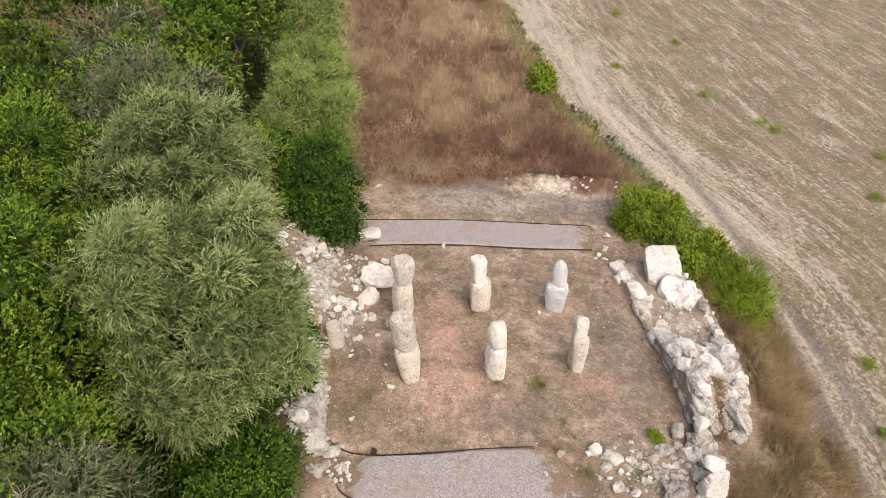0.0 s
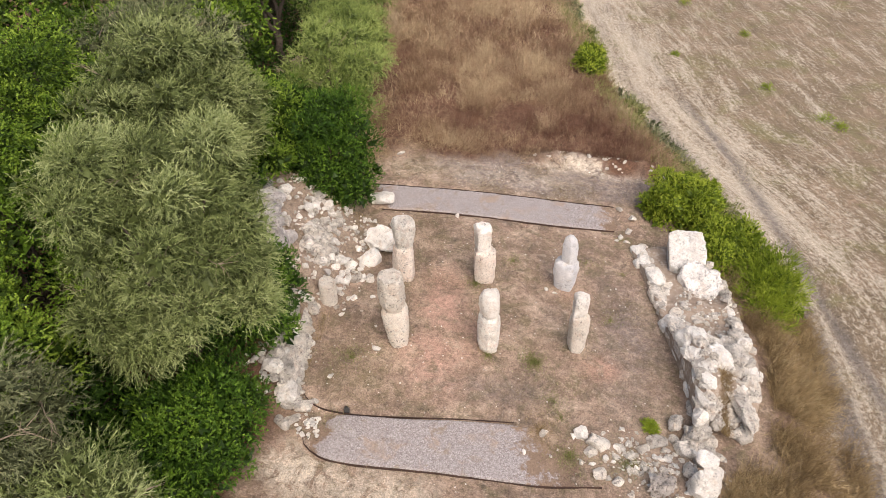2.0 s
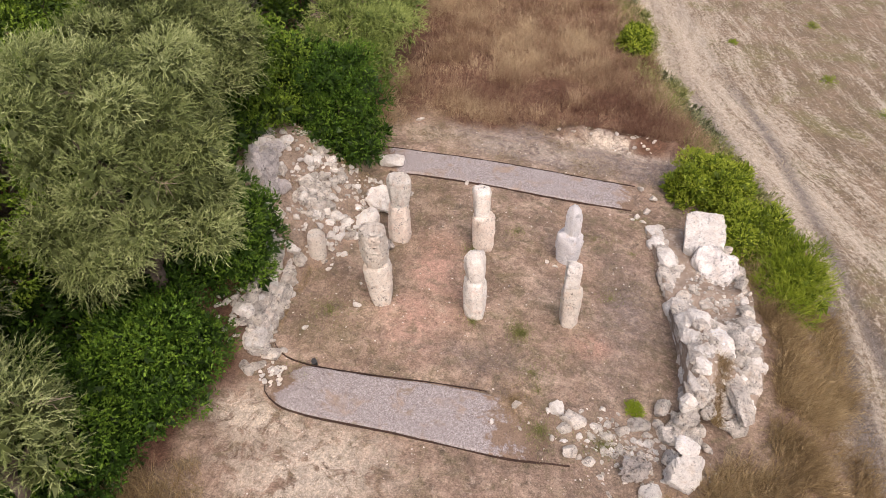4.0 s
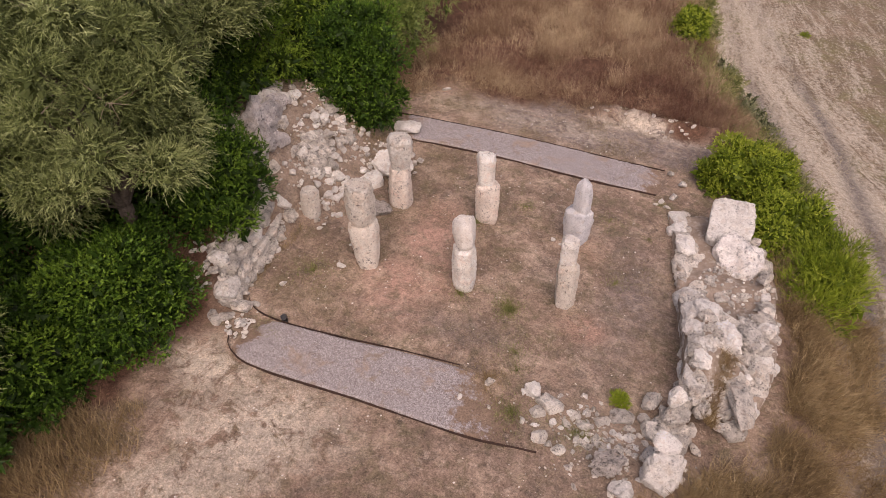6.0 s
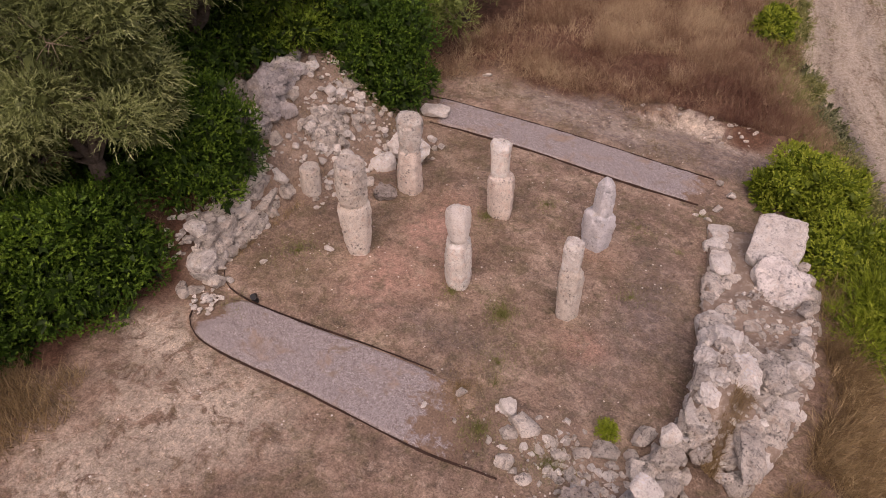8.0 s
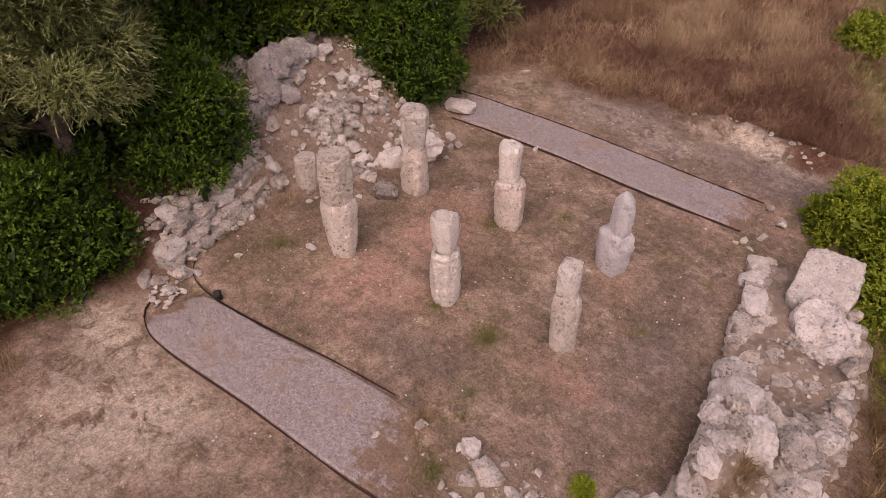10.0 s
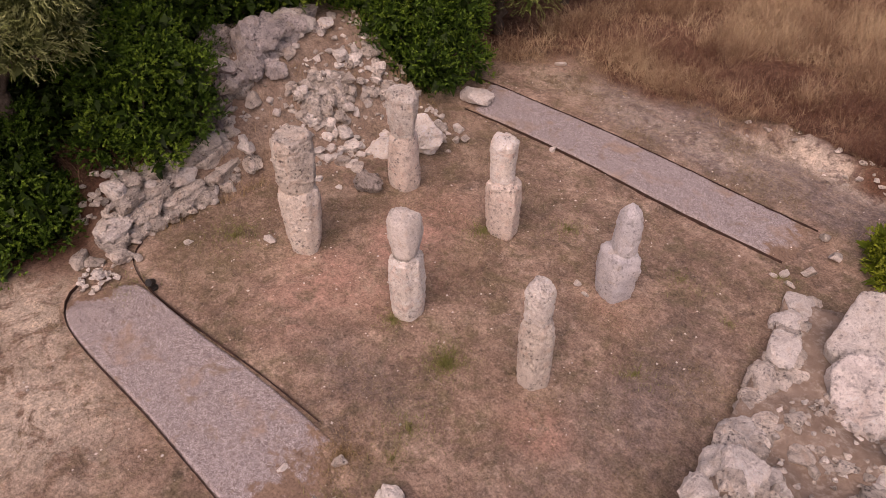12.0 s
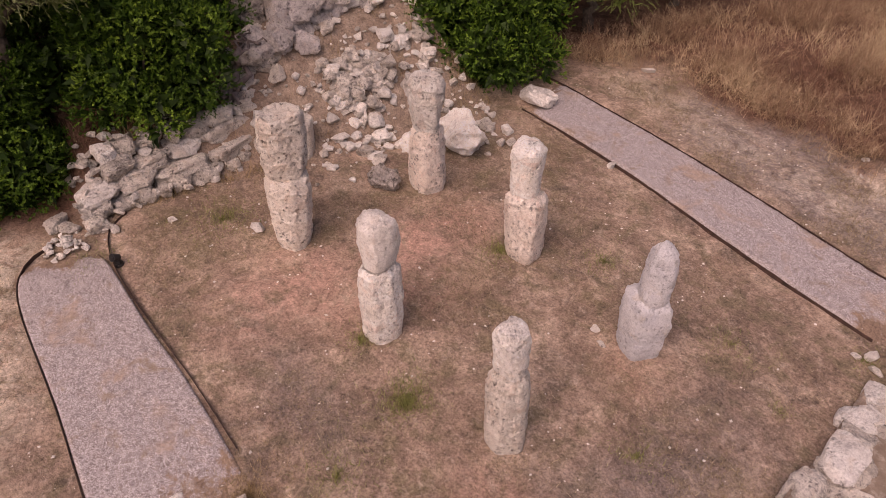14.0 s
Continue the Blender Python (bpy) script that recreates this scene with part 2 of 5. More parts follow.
M_OLIVE = foliage("wild_olive_leaves", (0.036, 0.05, 0.012), (0.20, 0.25, 0.083), (0.47, 0.53, 0.25), 0.09)
M_OLIVE_DRY = foliage("grey_olive_leaves", (0.036, 0.044, 0.017), (0.155, 0.175, 0.082), (0.37, 0.39, 0.225), 0.08)
M_LENTISK = foliage("mastic_leaves", (0.008, 0.024, 0.002), (0.052, 0.122, 0.010), (0.20, 0.335, 0.035), 0.06)
M_OAK = foliage("holm_oak_leaves", (0.013, 0.032, 0.003), (0.095, 0.175, 0.013), (0.28, 0.40, 0.05), 0.07)
M_YELLOWGREEN = foliage("broom_leaves", (0.06, 0.10, 0.008), (0.235, 0.32, 0.025), (0.46, 0.53, 0.075), 0.2)
M_LIGHTGREEN = foliage("young_olive_leaves", (0.085, 0.125, 0.03), (0.27, 0.35, 0.09), (0.47, 0.545, 0.20), 0.2)
M_STRAW = foliage("dry_straw", (0.13, 0.085, 0.040), (0.335, 0.245, 0.125), (0.58, 0.465, 0.27), 0.15)
M_RUSSET = foliage("russet_dead_brush", (0.125, 0.055, 0.036), (0.335, 0.225, 0.14), (0.60, 0.48, 0.305), 0.18)
M_STUBBLE = foliage("stubble_straw", (0.20, 0.15, 0.095), (0.37, 0.30, 0.20), (0.56, 0.49, 0.36), 0.15)
n = Nodes("grey_bark", 0.95, 0.1)
M_BARK = n.finish(n.ramp(n.noise(14, 8, 0.7), [(0.3, (0.045, 0.037, 0.03)), (0.7, (0.15, 0.125, 0.10))]), n.noise(40, 8, 0.7), 0.8, 0.02)
n = Nodes("dead_twigs", 0.95, 0.1)
M_TWIG = n.finish(n.ramp(n.noise(5, 6, 0.7), [(0.3, (0.19, 0.145, 0.10)), (0.7, (0.38, 0.32, 0.25))]))
n = Nodes("earth_core", 0.97, 0.1)
at = n.world_place()
M_EARTH = n.finish(n.mix(n.ramp(n.noise(7, 9, 0.75, at), [(0.5, 0.0), (0.64, 0.8)]), n.ramp(n.noise(3, 8, 0.7, at), [(0.3, (0.27, 0.205, 0.155)), (0.7, (0.48, 0.39, 0.31))]), (0.66, 0.59, 0.50)), n.noise(28, 10, 0.75, at), 1.0, 0.05)


# ---- shape helpers ----
def sm(a, b, x):
    t = np.clip((x - a) / (b - a), 0, 1)
    return t * t * (3 - 2 * t)


def smoothed(ys, xs, lo=-12.0, hi=70.0, soft=1.6):
    """A finely stepped, smoothed line through a few bends."""
    y = np.arange(lo, hi, 0.25)
    k = np.exp(-(np.arange(-24, 25) * 0.25 / soft) ** 2)
    x = np.interp(np.r_[lo - np.arange(24, 0, -1) * 0.25, y, hi + np.arange(24) * 0.25], ys, xs)
    return y, np.convolve(x, k / k.sum(), "valid")


FIELD_EDGE_Y, FIELD_EDGE_X = smoothed([-12, 6, 12, 15, 17.4, 19.3, 22.2, 25.8, 31.5, 36.8, 70], [8.7, 8.5, 8.5, 8.55, 8.1, 7.3, 6.3, 5.0, 4.3, 3.4, -3.0])
TRACK_Y, TRACK_X = smoothed([-12, 8, 13, 15.6, 17.2, 19.6, 21.5, 22.6, 28, 36, 70], [9.0, 9.05, 9.05, 8.9, 8.45, 7.87, 7.34, 7.0, 5.6, 4.6, -1.5])
TRACK2_Y, TRACK2_X = smoothed([-12, 10, 11, 15.3, 20.4, 23.5, 26.3, 36, 70], [10.2, 10.15, 10.1, 9.6, 9.05, 8.45, 7.8, 5.6, -0.5])


def ground_z(x, y):
    """The lie of the land: a slight fall to the east, a drop to the field, a bank behind the west wall."""
    x, y = np.asarray(x, float), np.asarray(y, float)
    z = -0.10 - 0.07 * np.clip(x, -2.3, 6)
    out = x - np.interp(y, FIELD_EDGE_Y, FIELD_EDGE_X)
    z = z - 1.0 * sm(-1.5, 0.3, out) - 0.02 * np.clip(out, 0, 15)
    wall = sm(8.3, 8.7, y) * (1 - sm(11.0, 11.8, y))
    z = z + wall * (0.62 * sm(-2.55, -2.95, x) + 0.5 * sm(-2.9, -4.5, x))
    z = z + sm(10.9, 11.9, y) * (1 - sm(14.4, 15.3, y)) * 1.55 * sm(-2.0, -4.1, x)
    # low crest at the edge of the dry field
    z = z + 0.34 * np.exp(-((y - 18.95) / np.where(y < 18.95, 0.16, 0.5)) ** 2) * sm(1.4, 2.4, x) * (1 - sm(5.2, 5.9, x))
    return z


def gz(x, y):
    return float(ground_z(x, y))


def mesh_from(name, verts, faces, smooth=True):
    me = bpy.data.meshes.new(name)
    me.from_pydata(verts, [], faces)
    if smooth:
        me.polygons.foreach_set("use_smooth", [True] * len(me.polygons))
    me.update()
    return me


def quads_mesh(name, v, sides, tone=None):
    """A mesh of many loose faces with the same number of sides, straight from an array of corners."""
    count = len(v) // sides
    me = bpy.data.meshes.new(name)
    me.vertices.add(len(v))
    me.vertices.foreach_set("co", np.ascontiguousarray(v, dtype=np.float32).ravel())
    me.loops.add(len(v))
    me.loops.foreach_set("vertex_index", np.arange(len(v), dtype=np.int32))
    me.polygons.add(count)
    me.polygons.foreach_set("loop_start", np.arange(0, len(v), sides, dtype=np.int32))
    me.update(calc_edges=True)
    if tone is not None:
        a = me.attributes.new("tone", "FLOAT", "POINT")
        a.data.foreach_set("value", np.repeat(np.asarray(tone, dtype=np.float32), sides))
    return me


def part(name, me, material, parent=None, label=""):
    """Links a mesh as one object, under a thing or part if one is given."""
    if isinstance(me, bmesh.types.BMesh):
        bm, me = me, bpy.data.meshes.new(name)
        bm.to_mesh(me)
        bm.free()
    if material is not None and not me.materials:
        me.materials.append(material)
    ob = new(name, me)
    ob.parent = parent
    if label:
        ob["label"] = label
    return ob


def thing(name, x, y, z, label, category, group="", kind="", turn=0.0):
    ob = new(name)
    ob.empty_display_size = 0.2
    ob.matrix_basis = pose(x, y, z, 0, 0, turn)
    return tagged(ob, label, category, group, kind)


def rock_mesh(name, seed, levels=2, cuts=9, rough=0.10, block=0.0, soft=False, lim=(0.42, 0.82)):
    """A broken limestone piece, about 1 across each half axis: a ball cut by planes, then roughened."""
    r = np.random.RandomState(seed)
    bm = bmesh.new()
    bmesh.ops.create_icosphere(bm, subdivisions=levels, radius=1.0)
    v = np.array([p.co[:] for p in bm.verts])
    if block > 0:
        v = np.sign(v) * np.abs(v) ** (1 - 0.45 * block)
    for _ in range(cuts):
        d = r.normal(size=3)
        d /= np.linalg.norm(d)
        over = np.maximum(v @ d - r.uniform(*lim), 0)
        v -= np.outer(over * 0.97, d)
    off = r.uniform(-50, 50, 3)
    for i in range(len(v)):
        p = Vector(v[i] * 1.6 + off)
        k = 1 + rough * (noise.fractal(p, 0.8, 2.1, 4) + 0.7 * noise.noise(p * 3.1) + 0.5 * noise.noise(p * 6.3))
        if levels > 3:
            k += 0.022 * noise.fractal(p * 7, 0.6, 2.1, 4) - 0.10 * max(0.0, noise.noise(p * 5.5) - 0.3)
        v[i] *= k
    v /= np.abs(v).max(axis=0)
    for p, c in zip(bm.verts, v):
        p.co = c
    me = bpy.data.meshes.new(name)
    bm.to_mesh(me)
    bm.free()
    me.polygons.foreach_set("use_smooth", [soft] * len(me.polygons))
    return me


def rock_set(count, start, material, **how):
    out = []
    for k in range(count):
        me = rock_mesh("stone", start + k, **how)
        me.materials.append(material)
        out.append(me)
    return out


ROCKS = rock_set(14, 100, M_STONE, levels=3, cuts=13, rough=0.07, block=0.3, lim=(0.38, 0.74))
PALE_ROCKS = rock_set(8, 200, M_PALE, levels=3, cuts=13, rough=0.07, block=0.3, lim=(0.38, 0.74))
BLOCKS = rock_set(10, 300, M_STONE, levels=4, cuts=11, rough=0.11, block=1.0, lim=(0.68, 1.0))
PALE_BLOCKS = rock_set(6, 350, M_PALE, levels=4, cuts=11, rough=0.11, block=1.0, lim=(0.68, 1.0))
CHIPS = rock_set(6, 500, M_CHIP, levels=2, cuts=12, rough=0.08, lim=(0.36, 0.72))
GREY_BLOCKS = rock_set(6, 450, M_GREYROCK, levels=4, cuts=14, rough=0.12, block=0.7, lim=(0.58, 0.95))
DARK_ROCKS = rock_set(3, 400, M_DARKROCK, levels=4, cuts=6, rough=0.26)


SMALL_ROCKS = rock_set(10, 600, M_STONE, levels=2, cuts=13, rough=0.07, block=0.3, lim=(0.38, 0.74))
SMALL_PALE_ROCKS = rock_set(8, 650, M_PALE, levels=2, cuts=13, rough=0.07, block=0.3, lim=(0.38, 0.74))


def stone(parent, me, x, y, z, sx, sy, sz, turn=0.0, tip=0.0, roll=0.0, name="stone"):
    """One stone; the place is of its middle, the sizes are its full extents."""
    ob = new(name, me)
    ob.parent = parent
    m = Matrix.LocRotScale((x, y, z), Euler([radians(a) for a in (tip, roll, turn)]), (sx / 2, sy / 2, sz / 2))
    if parent is not None:
        m = parent.matrix_basis.inverted() @ m
    ob.matrix_basis = m
    return ob


def loose(me, x, y, sx, sy, sz, turn, label, sink=0.25, name="loose_stone", group="", tip=0.0, category="stone"):
    ob = stone(None, me, x, y, gz(x, y) + sz * (0.5 - sink), sx, sy, sz, turn, tip, 0, name)
    return tagged(ob, label, category, group)


# ---- ground ----
def axis(lo, hi, fine_lo, fine_hi, step):
    mid = list(np.arange(fine_lo, fine_hi + step / 2, step))
    low, s, p = [], step, fine_lo
    while p > lo:
        s *= 1.22
        p -= s
        low.append(max(p, lo))
    high, s, p = [], step, fine_hi
    while p < hi:
        s *= 1.22
        p += s
        high.append(min(p, hi))
    return np.array(low[::-1] + mid + high)


gx, gy = axis(-600, 600, -5.5, 13, 0.1), axis(-600, 900, 2.5, 24, 0.1)
X, Y = np.meshgrid(gx, gy)
Z = ground_z(X, Y)


def value_noise(x, y, cell, seed):
    r = np.random.RandomState(seed)
    table = r.uniform(-1, 1, (257, 257))
    u, w = x / cell, y / cell
    i, j = np.floor(u).astype(int), np.floor(w).astype(int)
    a, b = u - i, w - j
    a, b = a * a * (3 - 2 * a), b * b * (3 - 2 * b)
    i0, i1, j0, j1 = i % 256, (i + 1) % 256, j % 256, (j + 1) % 256
    return (table[i0, j0] * (1 - a) + table[i1, j0] * a) * (1 - b) + (table[i0, j1] * (1 - a) + table[i1, j1] * a) * b


EDGE_OUT = X - np.interp(Y, FIELD_EDGE_Y, FIELD_EDGE_X)
Z = Z + 0.018 * value_noise(X, Y, 0.9, 1) + 0.010 * value_noise(X, Y, 0.31, 2) + 0.006 * value_noise(X, Y, 0.13, 3)
Z = Z - 0.02 * ((np.abs(Y - 8.1) < 0.6) & (X > -2.1) & (X < 3.0) | (np.abs(Y - 16.15) < 0.6) & (X > -2.4) & (X < 4.3))
m_field = sm(-0.5, 0.35, EDGE_OUT + (0.35 + 0.5 * sm(15, 12, Y)) * value_noise(X, Y, 0.8, 4))
across = EDGE_OUT * 0.96
Z = Z + m_field * 0.025 * np.sin(across * 2 * math.pi / 0.62 + 1.5 * value_noise(X, Y, 4.0, 6))
mound = sm(10.9, 11.9, Y) * (1 - sm(14.4, 15.3, Y)) * sm(-2.0, -2.8, X)
wallb = sm(8.3, 8.7, Y) * (1 - sm(11.0, 11.8, Y)) * sm(-2.5, -2.9, X)
Z = Z + (mound + wallb) * 0.05 * value_noise(X, Y, 0.35, 7)
wob = 0.5 * value_noise(X, Y, 1.1, 8) + 0.25 * value_noise(X, Y, 0.4, 9)
south_fade = sm(1.0, 4.0, Y + 2.5 * value_noise(X, Y, 3.0, 11) + 4 * wob)
m_litter = np.clip(sm(18.5, 19.3, Y + wob) * sm(0.3, -0.4, EDGE_OUT) + sm(-2.9, -3.6, X + wob) * (1 - mound) * (0.25 + 0.75 * south_fade) + 0.6 * sm(6.8, 7.3, X + 0.5 * wob) * (1 - sm(13.5, 14.5, Y)) * sm(-0.3, -1.6, EDGE_OUT + wob) * south_fade, 0, 1)


def blob(cx, cy, rx, ry):
    return np.clip(1.25 - np.hypot((X - cx) / rx, (Y - cy) / ry) + 0.5 * wob, 0, 1)


m_pale = np.clip(blob(-0.6, 6.4, 1.5, 1.15) + blob(-0.9, 4.9, 1.6, 1.2) + 0.7 * blob(-2.2, 7.3, 0.7, 0.5) + 0.85 * blob(3.7, 18.8, 2.4, 0.45) + 0.35 * blob(-1.5, 17.6, 1.0, 0.5) + 0.35 * blob(1.5, 17.8, 3.6, 0.8), 0, 1)
m_pale = np.clip(m_pale + m_field * np.exp(-((EDGE_OUT - 1.3) / 2.4) ** 2) * (0.35 + 0.65 * sm(14, 20, Y)), 0, 1)
m_red = np.clip(blob(0.1, 10.5, 0.95, 0.75) + blob(-0.05, 12.4, 0.6, 1.0) + blob(3.65, 10.7, 0.5, 0.4) + 0.7 * blob(0.5, 11.7, 0.8, 0.7) + 0.6 * blob(0.3, 9.6, 0.8, 0.5) + 0.4 * blob(-3.0, 7.9, 0.5, 0.7) + 0.5 * blob(3.1, 12.9, 0.5, 0.4), 0, 1)
m_litter = np.clip(m_litter + 1.1 * blob(-3.05, 8.2, 0.5, 1.0) + 0.9 * blob(-3.1, 10.4, 0.35, 0.8) + 0.22 * sm(7.3, 6.6, Y) * np.clip(0.5 + value_noise(X, Y, 1.4, 13), 0, 1) * south_fade, 0, 1)
Z = Z + 0.11 * value_noise(X, Y, 0.24, 12) * np.exp(-((Y - 18.95) / 0.35) ** 2) * sm(1.4, 2.4, X) * (1 - sm(5.2, 5.9, X))
ruts = np.abs(X - np.interp(Y, TRACK_Y, TRACK_X) + 0.12 * wob), np.abs(X - np.interp(Y, TRACK2_Y, TRACK2_X) + 0.12 * wob)
m_track = np.exp(-(ruts[0] / 0.3) ** 2) * (1 - 0.7 * sm(22, 27, Y)) + 0.85 * np.exp(-(ruts[1] / 0.2) ** 2) * (1 - 0.6 * sm(24, 28, Y))
Z = Z - 0.03 * np.clip(m_track, 0, 1)
m_grey = np.clip(sm(16.8, 17.3, Y + 0.3 * wob) * (1 - sm(19.2, 19.8, Y)) * sm(-1.6, 0.2, X + wob) * (EDGE_OUT < -0.5) + 0.8 * blob(4.3, 11.6, 0.9, 2.2) + 0.7 * blob(1.5, 9.7, 1.4, 0.45) + 0.6 * blob(2.3, 5.0, 2.4, 1.2), 0, 1)
m_bank = np.clip(mound + wallb + 0.9 * blob(4.5, 8.35, 1.3, 0.7), 0, 1)
nx, ny = len(gx), len(gy)
idx = np.arange(nx * ny).reshape(ny, nx)
faces = np.stack([idx[:-1, :-1], idx[:-1, 1:], idx[1:, 1:], idx[1:, :-1]], -1).reshape(-1, 4)
gm = bpy.data.meshes.new("ground")
gm.vertices.add(nx * ny)
gm.vertices.foreach_set("co", np.stack([X, Y, Z], -1).astype(np.float32).ravel())
gm.loops.add(faces.size)
gm.loops.foreach_set("vertex_index", faces.astype(np.int32).ravel())
gm.polygons.add(len(faces))
gm.polygons.foreach_set("loop_start", np.arange(0, faces.size, 4, dtype=np.int32))
gm.polygons.foreach_set("use_smooth", np.ones(len(faces), dtype=bool))
gm.update(calc_edges=True)
for nm, (a, b, c) in (("zone", (m_field, m_litter, m_pale)), ("zone2", (m_red, np.clip(m_track, 0, 1), m_bank))):
    att = gm.attributes.new(nm, "FLOAT_COLOR", "POINT")
    att.data.foreach_set("color", np.stack([a, b, c, np.ones_like(a)], -1).astype(np.float32).ravel())
for nm, spread in (("rows", 0.16), ("flakes", 0.62)):
    att = gm.attributes.new(nm, "FLOAT_VECTOR", "POINT")
    att.data.foreach_set("vector", np.stack([EDGE_OUT, Y * spread, np.zeros_like(X)], -1).astype(np.float32).ravel())
att = gm.attributes.new("greyed", "FLOAT", "POINT")
att.data.foreach_set("value", m_grey.astype(np.float32).ravel())
gm.materials.append(M_GROUND)
tagged(new("ground", gm), "dry brown soil with litter, beside a stubble field", "ground", kind="structure")


# ---- gravel paths and their edging ----
def along(points, step=0.12):
    pts = [Vector((*p, 0)) for p in points]
    out = []
    for i in range(len(pts) - 1):
        k = max(1, int((pts[i + 1] - pts[i]).length / step))
        p0, p3 = pts[max(i - 1, 0)], pts[min(i + 2, len(pts) - 1)]
        for j in range(k):
            t = j / k
            a, b = pts[i], pts[i + 1]
            q = 0.5 * ((2 * a) + (b - p0) * t + (2 * p0 - 5 * a + 4 * b - p3) * t * t + (3 * a - p0 - 3 * b + p3) * t ** 3)
            out.append((q.x, q.y))
    out.append(points[-1])
    return out


def resample(points, count):
    p = np.array(along(points))
    d = np.r_[0, np.cumsum(np.hypot(*np.diff(p, axis=0).T))]
    s = np.linspace(0, d[-1], count)
    return np.stack([np.interp(s, d, p[:, 0]), np.interp(s, d, p[:, 1])], -1)


def gravel_path(name, side_a, side_b, label, fade, lift=0.045):
    count, cols = 240, 44
    a, b = resample(side_a, count), resample(side_b, count)
    r = np.random.RandomState(len(side_a) * 7 + 3)
    v, f = [], []
    for i in range(count):
        for j in range(cols):
            t = j / (cols - 1)
            x, y = a[i] * (1 - t) + b[i] * t
            edge = min(j, cols - 1 - j, i, count - 1 - i)
            q = i / (count - 1)
            gone = max(1.1 - q / fade[0], 1.1 - (1 - q) / fade[1])
            drop = 0.075 * min(max((gone - 0.35) / 0.6, 0), 1)
            v.append((x, y, gz(x, y) + (lift - drop + 0.012 * noise.fractal(Vector((x * 5, y * 5, 1)), 0.8, 2.0, 4) + r.uniform(-0.003, 0.003) if edge > 0 else -0.05)))
    for i in range(count - 1):
        for j in range(cols - 1):
            k = i * cols + j
            f.append((k, k + 1, k + cols + 1, k + cols))
    me = mesh_from(name, v, f)
    worn = me.attributes.new("worn", "FLOAT", "POINT")
    rows = np.repeat(np.arange(count) / (count - 1), cols)
    worn.data.foreach_set("value", np.maximum(1.1 - rows / fade[0], 1.1 - (1 - rows) / fade[1]).clip(0, 1.1).astype(np.float32))
    return tagged(part(name, me, M_GRAVEL), label, "path", kind="structure")


def edging(points, label, high=0.032, wide=0.008):
    """A low metal strip set on edge along the path."""
    p = np.array(along(points, 0.15))
    d = np.gradient(p, axis=0)
    d /= np.linalg.norm(d, axis=1)[:, None]
    side = np.stack([-d[:, 1], d[:, 0]], -1) * wide / 2
    v, f = [], []
    r = np.random.RandomState(len(points))
    for i in range(len(p)):
        z = gz(*p[i])
        top = z + high + r.uniform(-0.006, 0.006)
        for s, h in ((-1, z - 0.05), (-1, top), (1, top), (1, z - 0.05)):
            v.append((p[i][0] + s * side[i][0], p[i][1] + s * side[i][1], h))
    for i in range(len(p) - 1):
        for j in range(3):
            k = i * 4 + j
            f.append((k, k + 1, k + 5, k + 4))
    e = len(v) - 4
    f += [(0, 1, 2, 3), (e, e + 1, e + 2, e + 3)]
    ob = part("path_edging", mesh_from("path_edging", v, f, False), M_EDGE)
    return tagged(ob, label, "edging", "path edging strips")


NEAR_IN = [(-2.35, 8.95), (-2.05, 8.66), (-1.38, 8.56), (-0.19, 8.68), (0.81, 8.82), (1.83, 8.92)]
NEAR_OUT = [(-2.12, 8.02), (-1.99, 7.76), (-1.66, 7.54), (-1.06, 7.47), (0.45, 7.55), (1.42, 7.57), (2.36, 7.60), (3.48, 7.77)]
FAR_OUT = [(-2.75, 16.5), (-1.4, 16.62), (0.1, 16.76), (1.56, 16.82), (2.99, 16.83), (4.27, 16.88)]
FAR_IN = [(-2.0, 15.33), (-0.92, 15.49), (0.5, 15.59), (1.9, 15.60), (3.24, 15.64), (4.21, 15.71)]
gravel_path("gravel_path_near", [(-1.9, 8.4), (-1.38, 8.53), (-0.19, 8.65), (0.81, 8.79), (2.75, 8.95)], [(-2.02, 7.83), (-1.68, 7.55), (-1.06, 7.47), (0.45, 7.55), (1.42, 7.57), (2.36, 7.61), (3.4, 7.75)], "pale grey gravel path laid between black edging strips", (0.12, 0.30))
gravel_path("gravel_path_far", [(-2.6, 16.47), (-1.4, 16.59), (0.1, 16.73), (1.56, 16.79), (2.99, 16.80), (4.5, 16.85)], [(-2.1, 15.4), (-0.92, 15.52), (0.5, 15.62), (1.9, 15.63), (3.24, 15.67), (4.5, 15.76)], "pale grey gravel path strip behind the pillars", (0.07, 0.13))
for pts in (NEAR_IN, NEAR_OUT, FAR_OUT, FAR_IN):
    edging(pts, "black metal edging strip along the gravel path")


